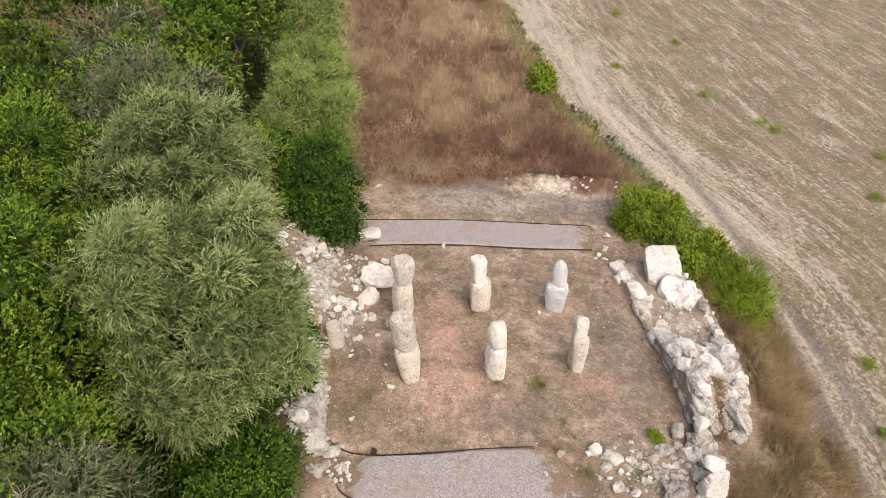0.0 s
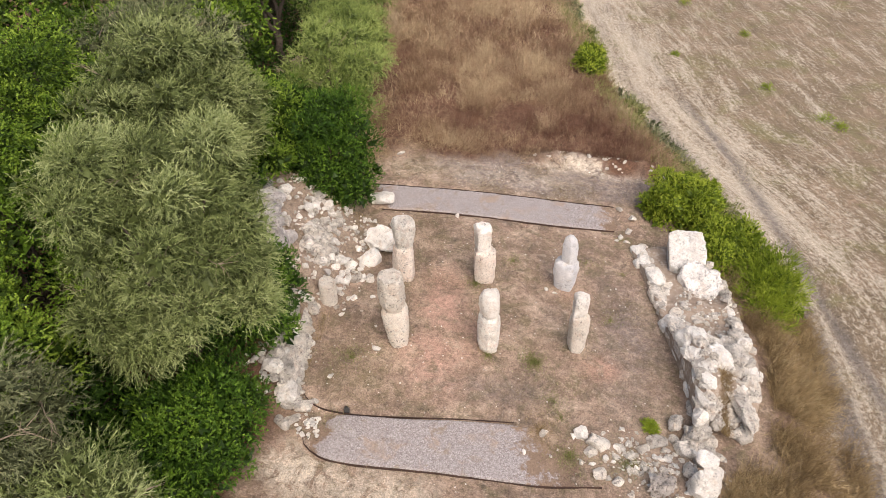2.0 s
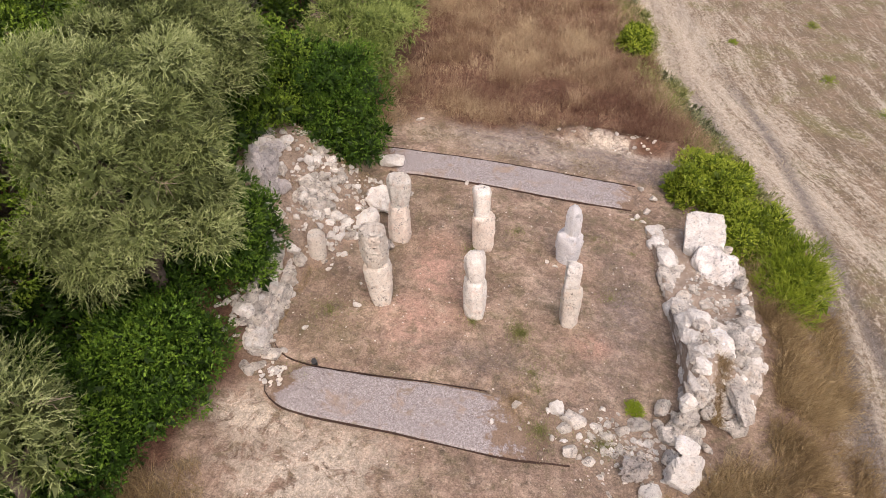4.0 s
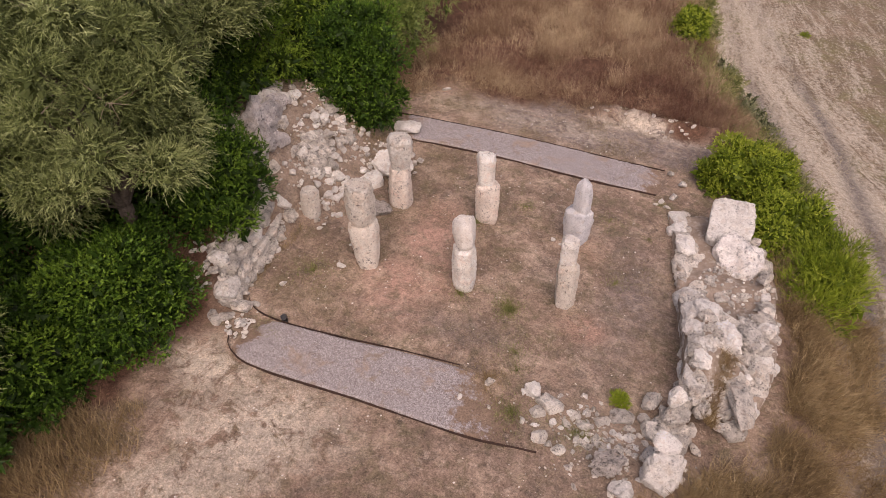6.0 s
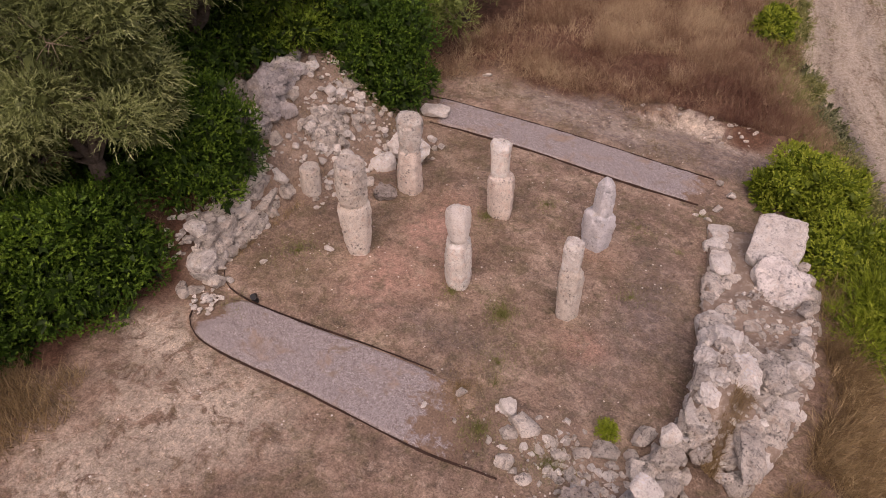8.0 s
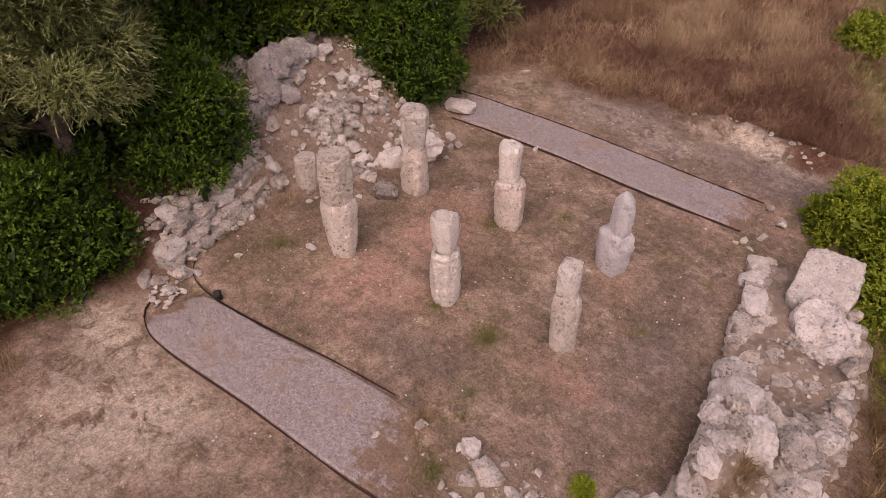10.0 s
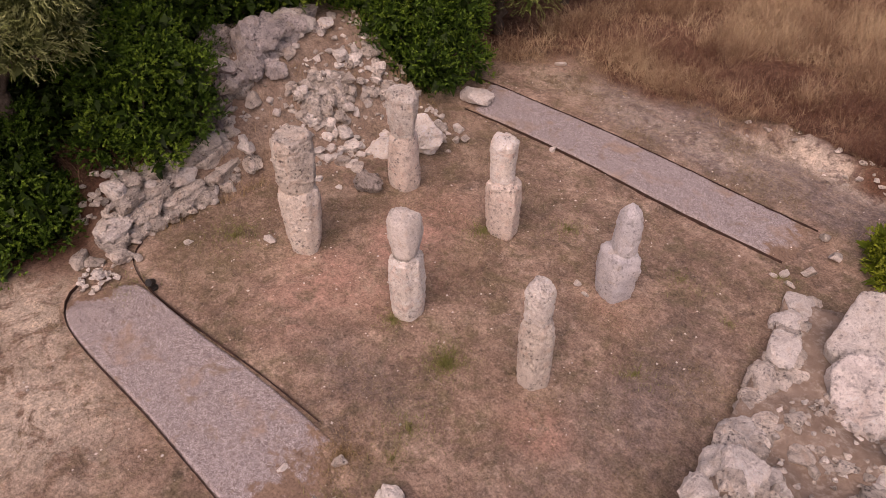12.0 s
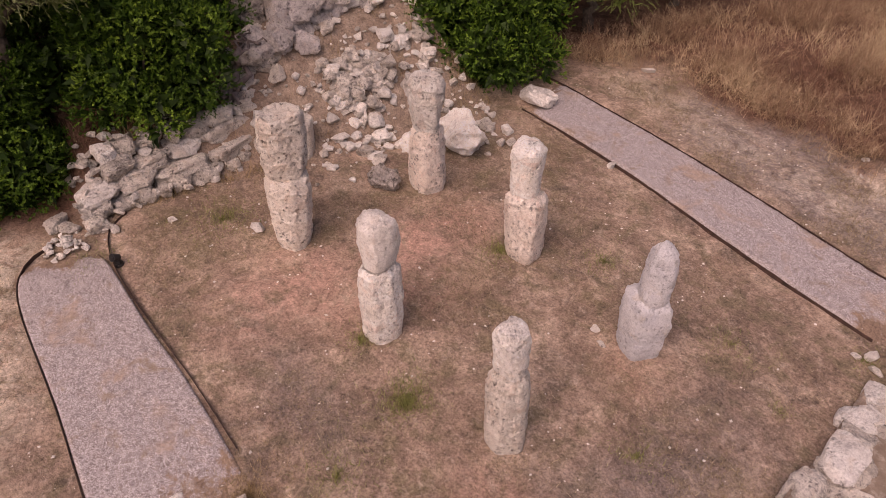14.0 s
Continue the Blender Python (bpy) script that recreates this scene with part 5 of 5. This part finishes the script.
tree("mastic_shrub", -3.7, 7.4, (-3.65, 7.3, 0.85), (0.95, 1.35, 1.2), 48, 0.4, 12500, LENTISK, M_LENTISK, "broad glossy green mastic shrub at the wall's end", "shrub", 0.06)
tree("mastic_shrub", -4.2, 5.6, (-4.15, 5.6, 0.85), (1.0, 1.1, 1.1), 36, 0.42, 7600, LENTISK, M_LENTISK, "broad green mastic shrub in the wood's edge", "shrub", 0.06)
tree("mastic_shrub", -4.1, 4.3, (-4.05, 4.35, 0.75), (0.8, 0.8, 0.9), 20, 0.4, 2600, LENTISK, M_LENTISK, "green mastic shrub beside the rusty dry grass", "shrub", 0.05)
tree("mastic_shrub", -4.5, 9.3, (-4.5, 9.3, 1.6), (0.9, 1.2, 1.3), 24, 0.5, 3600, LENTISK, M_LENTISK, "shaded green mastic shrub under the olive", "shrub", 0.06)
tree("mastic_shrub", -4.9, 11.0, (-4.85, 11.0, 1.9), (0.8, 1.0, 0.9), 18, 0.45, 2400, LENTISK, M_LENTISK, "shaded green mastic shrub behind the bank", "shrub", 0.06)
tree("mastic_shrub", -5.6, 7.0, (-5.6, 7.0, 1.3), (0.9, 1.8, 1.2), 22, 0.5, 2600, LENTISK, M_LENTISK, "shaded green mastic shrub inside the wood", "shrub", 0.06)
tree("mastic_shrub", -4.3, 17.3, (-4.3, 17.3, 1.3), (0.7, 0.9, 1.2), 18, 0.42, 2000, LENTISK, M_LENTISK, "green mastic shrub at the wood's edge", "shrub", 0.06)
tree("mastic_shrub", -4.9, 16.3, (-4.9, 16.3, 1.5), (0.9, 1.0, 1.5), 26, 0.5, 2600, LENTISK, M_LENTISK, "dark green mastic shrub inside the wood's edge", "shrub", 0.06)
tree("mastic_shrub", -5.3, 12.9, (-5.3, 12.9, 2.1), (0.9, 1.1, 1.2), 24, 0.5, 2400, LENTISK, M_LENTISK, "dark green mastic shrub above the rubble bank", "shrub", 0.06)
tree("mastic_shrub", -6.0, 10.0, (-6.0, 10.0, 1.8), (1.0, 1.4, 1.4), 22, 0.55, 2200, LENTISK, M_LENTISK, "shaded mastic shrub deep inside the wood", "shrub", 0.06)
tree("mastic_shrub", 5.9, 17.0, (6.1, 16.9, -0.15), (0.95, 0.85, 0.65), 36, 0.33, 8500, LENTISK, M_YELLOWGREEN, "rounded bright green mastic shrub beside the great block", "shrub", 0.05)
tree("broom_shrub", 7.0, 15.3, (7.05, 15.25, -0.45), (0.75, 1.15, 0.65), 36, 0.32, 7500, LENTISK, M_YELLOWGREEN, "bright yellow-green shrub behind the great block", "shrub", 0.04)
tree("broom_shrub", 7.75, 13.9, (7.7, 13.9, -0.55), (0.6, 1.0, 0.65), 24, 0.32, 3800, BROOM, M_YELLOWGREEN, "wispy yellow-green broom shrub over dry grass", "shrub", 0.04)
tree("mastic_shrub", 3.9, 26.2, (3.95, 26.2, -0.05), (0.5, 0.75, 0.5), 14, 0.3, 1500, dict(LENTISK, leaf=0.06, wide=0.032), M_YELLOWGREEN, "round bright green shrub on the field's bank", "shrub", 0.04)
M_BRAMBLE = foliage("bramble_leaves", (0.09, 0.11, 0.03), (0.235, 0.25, 0.085), (0.43, 0.42, 0.18), 0.2)
for y in (17.9, 18.9, 20.0, 21.1, 22.2, 23.4, 24.6, 27.8, 29.4, 31.2, 33.4, 35.8):
    x = float(np.interp(y, FIELD_EDGE_Y, FIELD_EDGE_X)) - 0.55 + rt.uniform(-0.15, 0.15)
    tree("bramble", x, y, (x, y, gz(x, y) - 0.02), (0.62, 1.15, rt.uniform(0.16, 0.3)), 36, rt.uniform(0.14, 0.22), 900, dict(LENTISK, leaf=0.07, wide=0.028, length=0.22, core=4), rt.choice((M_BRAMBLE, M_BRAMBLE, M_YELLOWGREEN, M_OLIVE_DRY)), "low tangled green bramble along the field's bank", "shrub", 0.03, (0, 0, 0), 0, "brambles along the bank", 2)


# the gnarled dead stump of an old vine on the bank
sx_, sy_ = -3.5, 10.95
stump = thing("dead_stump", sx_, sy_, gz(sx_, sy_), "gnarled grey dead stump with twisted roots on the bank", "tree stump")
rs = random.Random(41)
n = Nodes("grey_deadwood", 0.95, 0.1)
M_DEADWOOD = n.finish(n.ramp(n.noise(9, 9, 0.75), [(0.3, (0.10, 0.08, 0.075)), (0.7, (0.33, 0.28, 0.26))]), n.noise(45, 8, 0.75), 1.0, 0.02)
part("trunk", limb_mesh([branch_to((0.1, -0.1, -0.1), (-0.12, 0.25, 0.55), 0.10, 0.05, rs, 9, 0.10), branch_to((0.12, 0.0, -0.05), (0.02, 0.35, 0.5), 0.06, 0.03, rs, 9, 0.12)]), M_DEADWOOD, stump)
for bx, by, bz in ((0.35, -0.35, -0.22), (0.42, -0.05, -0.2), (0.1, -0.5, -0.1), (-0.3, -0.3, 0.05)):
    part("root", limb_mesh([branch_to((0.05, -0.02, 0.1), (bx, by, bz), 0.055, 0.02, rs, 8, 0.08)]), M_DEADWOOD, stump)
for bx, by, bz in ((-0.3, 0.5, 0.75), (0.12, 0.6, 0.7), (-0.05, 0.4, 0.85)):
    part("limb", limb_mesh([branch_to((-0.08, 0.22, 0.5), (bx, by, bz), 0.035, 0.012, rs, 8, 0.1)]), M_DEADWOOD, stump)


# ---- grasses, straw and litter ----
def blades(name, x, y, high, wide, tone, material, label, category, lean=0.5, wind=(0, 0), base=0.0, parent=None):
    """Loose grass blades standing on the ground, as one object."""
    k = len(x)
    a = rngp.uniform(0, 2 * np.pi, k)
    z = ground_z(x, y) + base
    foot = np.stack([x, y, z - 0.01], -1)
    d = np.stack([np.cos(a) * lean * rngp.random_sample(k) + wind[0], np.sin(a) * lean * rngp.random_sample(k) + wind[1], np.ones(k)], -1)
    d = unit(d)
    b = rngp.uniform(0, 2 * np.pi, k)
    w = np.stack([np.cos(b), np.sin(b), np.zeros(k)], -1) * (wide * rngp.uniform(0.6, 1.3, k))[:, None] / 2
    v = np.stack([foot - w, foot + w, foot + d * np.asarray(high)[:, None]], 1).reshape(-1, 3)
    ob = part(name, quads_mesh(name, v, 3, np.clip(tone, 0, 1)), material)
    return tagged(ob, label, category, kind="stuff")


def scatter(k, x0, x1, y0, y1, keep=None):
    x, y = rngp.uniform(x0, x1, k), rngp.uniform(y0, y1, k)
    if keep is not None:
        ok = rngp.random_sample(k) < keep(x, y)
        x, y = x[ok], y[ok]
    return x, y


def edge_out(x, y):
    return x - np.interp(y, FIELD_EDGE_Y, FIELD_EDGE_X)


# russet dead brush north of the path
def brush_keep(x, y):
    west = np.interp(y, [17.0, 20.5, 23, 28, 35, 45], [-3.4, -3.6, -3.3, -4.2, -5.4, -7])
    edge = np.interp(x, [-3.4, -2.6, -1.8, 0.0, 2.0, 6.0], [17.2, 17.6, 18.35, 18.6, 18.9, 19.0]) + 0.3 * value_noise(x, y, 0.9, 21)
    return (x > west) * (edge_out(x, y) < -0.3) * sm(-0.25, 0.35, y - edge) * np.clip(0.62 + 0.9 * value_noise(x, y, 1.1, 22) + 0.3 * value_noise(x, y, 0.35, 24), 0.12, 1)


def thicket(name, x, y, tall, tone, material, label, category, twigs=9, twig=0.16, wide=0.008, lean=0.5, open_angle=0.8, wind=(0.0, 0.0)):
    """Tangled dry plants: bending stems set with fine twigs, as one object."""
    way = unit(np.stack([rngp.normal(wind[0], lean, len(x)), rngp.normal(wind[1], lean, len(x)), np.ones(len(x))], -1))
    foot = np.stack([x, y, ground_z(x, y)], -1)
    v, t = sprays(foot, way, np.clip(tone, 0, 1), twigs, tall, twig, wide, 0.25, open_angle, 0.2, True)
    return tagged(part(name, quads_mesh(name, v, 3, t), material), label, category, kind="stuff")


def brush_tone(x, y):
    return 0.48 + 0.08 * sm(21, 27, y) + 0.28 * value_noise(x, y, 2.1, 23) + 0.30 * value_noise(x, y, 0.6, 25) + 0.26 * value_noise(x, y, 0.27, 27) + rngp.normal(0, 0.13, len(x))


x, y = scatter(210000, -7, 7.5, 17.0, 42, brush_keep)
tone = brush_tone(x, y)
blades("dead_brush", x, y, rngp.uniform(0.22, 0.66, len(x)) * (0.75 + 0.3 * value_noise(x, y, 1.4, 26) + 0.45 * value_noise(x, y, 0.4, 28)) * (0.45 + 0.55 * sm(18.3, 19.8, y)), np.interp(y, [18, 27], [0.009, 0.02]), tone, M_RUSSET, "thick russet and straw-coloured dead brush", "dry brush", 1.3)
x, y = scatter(26000, -5, 7.5, 17.0, 27, brush_keep)
thicket("brush_tangle", x, y, 0.55, brush_tone(x, y), M_RUSSET, "tangled russet twigs of dead brush beyond the path", "dry brush", 11, 0.15, 0.009)
x, y = scatter(16000, -7, 6.5, 26, 42, brush_keep)
thicket("brush_tangle", x, y, 0.7, brush_tone(x, y), M_RUSSET, "tangled russet dead brush far along the field", "dry brush", 8, 0.24, 0.017)


# tall golden grass outside the east wall
def gold_keep(x, y):
    wall = np.interp(y, [3, 8, 9.3, 10.2, 11.4, 12.4, 13.5, 14.2, 16], [4.6, 5.6, 6.6, 7.0, 7.12, 7.0, 6.8, 6.7, 7.0])
    return (x > wall + 0.08) * (edge_out(x, y) < 0.5) * np.clip(0.5 + 0.95 * value_noise(x, y, 0.55, 31), 0.05, 1) * np.clip(0.2 + 0.8 * sm(2.8, 0.9, x - wall + 0.9 * value_noise(x, y, 0.8, 37)), 0, 1) * sm(2.2, 6.0, y + 1.5 * value_noise(x, y, 1.3, 35))


x, y = scatter(230000, 4.6, 10.5, 3.0, 16.0, gold_keep)
tone = 0.46 + 0.26 * value_noise(x, y, 0.8, 32) + 0.2 * value_noise(x, y, 0.22, 33) + rngp.normal(0, 0.17, len(x))
blades("tall_dry_grass", x, y, rngp.uniform(0.2, 0.65, len(x)), 0.009, tone, M_STRAW, "tall golden dry grass bending outside the wall", "dry grass", 1.5, (0.12, -0.15))


x, y = scatter(24000, 5.0, 9.5, 4.0, 16.5, gold_keep)
thicket("grass_tangle", x, y, 0.45, 0.46 + 0.36 * value_noise(x, y, 0.45, 36) + rngp.normal(0, 0.17, len(x)), M_STRAW, "matted dry grass and weeds outside the wall", "dry grass", 8, 0.17, 0.010, 0.6, 0.5, (0.3, -0.2))


def sw_keep(x, y):
    return np.clip(1.3 - np.hypot((x + 3.3) / 1.3, (y - 4.6) / 1.1) + 0.5 * value_noise(x, y, 0.6, 34), 0, 1)


x, y = scatter(24000, -4.6, -1.9, 3.0, 6.2, sw_keep)
blades("tall_dry_grass", x, y, rngp.uniform(0.15, 0.5, len(x)), 0.011, 0.4 + rngp.normal(0, 0.18, len(x)), M_STRAW, "rusty dry grass at the edge of the wood", "dry grass", 1.2)


# short dead grass over the floor, thin on the worn and red places
def floor_keep(x, y):
    near = ((y > 7.45) & (y < 8.85) & (x > -2.0) & (x < 2.2)) | ((y > 15.4) & (y < 16.9) & (x < 4.3))
    red = np.exp(-(((x - 0.2) / 1.0) ** 2 + ((y - 11.2) / 1.6) ** 2)) + np.exp(-(((x - 3.65) / 0.5) ** 2 + ((y - 10.7) / 0.4) ** 2))
    return np.where(near, 0.03, np.clip(0.55 + 0.8 * value_noise(x, y, 0.8, 41) + 0.4 * value_noise(x, y, 0.25, 42) - 0.5 * red, 0.03, 1))


M_FLOORGRASS = foliage("short_dead_grass", (0.095, 0.07, 0.042), (0.265, 0.21, 0.122), (0.53, 0.44, 0.29), 0.1)
x, y = scatter(150000, -2.6, 5.4, 8.4, 15.6, floor_keep)
blades("short_dry_grass", x, y, rngp.uniform(0.015, 0.06, len(x)), 0.007, 0.42 + 0.15 * value_noise(x, y, 1.0, 43) + rngp.normal(0, 0.2, len(x)), M_FLOORGRASS, "short trampled dead grass on the enclosure floor", "dry grass", 2.2)
x, y = scatter(60000, -3.2, 6.0, 3.0, 7.6, lambda x, y: np.clip(0.3 + 0.8 * value_noise(x, y, 0.8, 44) - 0.6 * np.exp(-(((x + 0.6) / 1.4) ** 2 + ((y - 5.8) / 1.5) ** 2)), 0.02, 1))
blades("short_dry_grass", x, y, rngp.uniform(0.015, 0.06, len(x)), 0.008, 0.4 + rngp.normal(0, 0.2, len(x)), M_FLOORGRASS, "short trampled dead grass before the path", "dry grass", 2.2)
x, y = scatter(60000, -3.0, 5.6, 16.9, 19.2, lambda x, y: np.clip(0.4 + 0.8 * value_noise(x, y, 0.7, 45), 0.05, 1))
blades("short_dry_grass", x, y, rngp.uniform(0.02, 0.09, len(x)), 0.009, 0.4 + 0.2 * value_noise(x, y, 1.0, 46) + rngp.normal(0, 0.2, len(x)), M_FLOORGRASS, "short grey-brown dead grass behind the path", "dry grass", 1.8)
x, y = scatter(26000, -2.6, 5.4, 4.0, 15.5, floor_keep)
blades("straw_litter", x, y, rngp.uniform(0.04, 0.12, len(x)), 0.006, 0.6 + rngp.normal(0, 0.25, len(x)), M_FLOORGRASS, "pale straw litter lying on the soil", "dry grass", 9.0, (0, 0), 0.012)
# bank and wall-top weeds
x, y = scatter(26000, -4.4, -1.8, 8.4, 15.0, lambda x, y: np.clip(0.15 + 0.9 * value_noise(x, y, 0.5, 47), 0.0, 1) * (x < -2.35))
blades("bank_weeds", x, y, rngp.uniform(0.03, 0.2, len(x)), 0.009, 0.45 + rngp.normal(0, 0.2, len(x)), M_STRAW, "thin dry weeds on the rubble bank", "dry grass", 1.2)


x, y = scatter(90000, 1.0, 9.0, 16.5, 40, lambda x, y: np.exp(-((edge_out(x, y) + 0.6 + 0.3 * value_noise(x, y, 1.0, 48)) / 0.5) ** 2))
blades("bank_weeds", x, y, rngp.uniform(0.15, 0.5, len(x)), 0.02, 0.5 + 0.25 * value_noise(x, y, 0.6, 49) + rngp.normal(0, 0.2, len(x)), M_BRAMBLE, "green and olive weeds along the field's bank", "weeds", 1.2)


x, y = scatter(16000, 1.0, 9.0, 16.5, 40, lambda x, y: np.exp(-((edge_out(x, y) + 0.65 + 0.4 * value_noise(x, y, 1.3, 48)) / 0.6) ** 2))
thicket("bank_tangle", x, y, 0.42, 0.55 + 0.3 * value_noise(x, y, 0.7, 50) + rngp.normal(0, 0.15, len(x)), M_BRAMBLE, "tangled green and yellowing growth along the field's bank", "weeds", 8, 0.13, 0.022, 0.6)


# straw and stubble lying in the field
def stub_keep(x, y):
    o = edge_out(x, y)
    return (o > 0.1) * np.clip(0.45 + 0.5 * np.sin(o * 0.96 * 2 * math.pi / 0.62) + 0.5 * value_noise(x, y, 0.6, 51), 0.08, 1) * np.clip(1.15 - o / 26, 0.2, 1)


x, y = scatter(260000, 3.5, 30, 5, 44, stub_keep)
blades("stubble", x, y, rngp.uniform(0.03, 0.12, len(x)), 0.016, 0.5 + 0.2 * value_noise(x, y, 1.5, 52) + rngp.normal(0, 0.2, len(x)), M_STUBBLE, "pale cut straw stubble lying in rows", "stubble", 2.5)

# small pale pebbles over the soil
x, y = scatter(2600, -2.4, 5.3, 4.5, 18.4, lambda x, y: np.clip(0.35 + 0.8 * value_noise(x, y, 0.9, 61), 0.05, 1))
q = 0.006 + 0.02 * rngp.random_sample(len(x)) ** 2.5
turned = rngp.uniform(0, 2 * np.pi, len(x))
corners = np.array([(1, 0, 0.1), (0, 0.8, 0), (-1, 0, 0.1), (0, -0.8, 0), (0.1, 0.1, 0.8)])
px_ = x[:, None] + q[:, None] * (corners[:, 0] * np.cos(turned)[:, None] - corners[:, 1] * np.sin(turned)[:, None])
py_ = y[:, None] + q[:, None] * (corners[:, 0] * np.sin(turned)[:, None] + corners[:, 1] * np.cos(turned)[:, None])
pz_ = (ground_z(x, y) + 0.006)[:, None] + q[:, None] * corners[:, 2]
P5 = np.stack([px_, py_, pz_], -1)
tagged(part("pebbles", quads_mesh("pebbles", P5[:, [0, 1, 4, 1, 2, 4, 2, 3, 4, 3, 0, 4]].reshape(-1, 3), 3), M_CHIP), "small pale limestone pebbles strewn over the soil", "pebbles", kind="stuff")

# green weeds
def weed(x, y, size, shoots, material, label, kind=None):
    top = thing("weed", x, y, gz(x, y), label, "weed")
    n_ = shoots
    d = unit(rngp.normal(size=(n_, 3)) + np.array([0, 0, 1.0]))
    d[:, 2] = np.abs(d[:, 2])
    P = d * np.array([size, size, size * 0.7]) * rngp.random_sample((n_, 1)) ** 0.6
    v, tone = sprays(P, d, np.clip(rngp.normal(0.5, 0.15, n_), 0, 1), 8, 0.08, 0.04, 0.014, 0.1, 0.7, 0.3, False)
    part("leaves", quads_mesh("leaves", v, 4, tone), material, top)
    return top


weed(4.49, 9.28, 0.16, 260, M_YELLOWGREEN, "small bright green weed on the enclosure floor")
for x, y, q in ((11.3, 28.1, 0.3), (12.8, 25.6, 0.4), (13.2, 25.0, 0.3), (15.4, 19.5, 0.45), (14.9, 20.2, 0.3), (9.4, 38.0, 0.35), (8.0, 31.0, 0.2), (11.6, 34.0, 0.3), (16.5, 23.0, 0.3), (10.9, 12.4, 0.25), (10.3, 10.2, 0.2)):
    weed(x, y, q, 160, M_YELLOWGREEN, "green weed tuft growing in the stubble")
for wx, wy, q, k in ((2.2, 10.6, 0.2, 1500), (2.35, 8.85, 0.3, 1700), (5.1, 7.6, 0.2, 700), (4.35, 15.35, 0.15, 300), (2.9, 8.35, 0.3, 1100), (4.0, 8.35, 0.3, 1100), (-1.6, 10.0, 0.34, 900), (1.2, 10.6, 0.12, 400), (0.75, 12.85, 0.15, 500), (2.6, 9.6, 0.3, 600), (3.4, 14.2, 0.25, 500), (4.3, 13.9, 0.08, 160), (1.6, 13.9, 0.2, 400), (2.75, 9.2, 0.12, 300), (3.9, 12.2, 0.2, 300), (-1.45, 8.25, 0.2, 500)):
    a, d = rngp.uniform(0, 2 * np.pi, k), np.abs(rngp.normal(0, q, k))
    blades("weed_tuft", wx + d * np.cos(a), wy + d * np.sin(a), rngp.uniform(0.03, 0.13, k), 0.007, rngp.normal(0.45, 0.2, k), M_STRAW if k in (700, 1700) else M_BRAMBLE, "thin tuft of weeds on the dry soil", "weed", 1.3)

# dry grass growing in the hollow of the east wall
k = 2400
yy = rngp.uniform(9.2, 10.5, k)
uu = rngp.uniform(0.40, 0.62, k)
ii = np.argmin(np.abs(e_in[:, 1][None] - yy[:, None]), axis=1)
xx = e_in[ii, 0] * (1 - uu) + e_out[ii, 0] * uu
lift = np.array([wall_top(b, c) for b, c in zip(yy, uu)]) - ground_z(xx, yy)
blades("wall_grass", xx, yy, rngp.uniform(0.06, 0.26, k), 0.009, rngp.normal(0.35, 0.25, k), M_STRAW, "dry grass growing in the hollow of the wall", "dry grass", 1.3, (0, 0), lift)
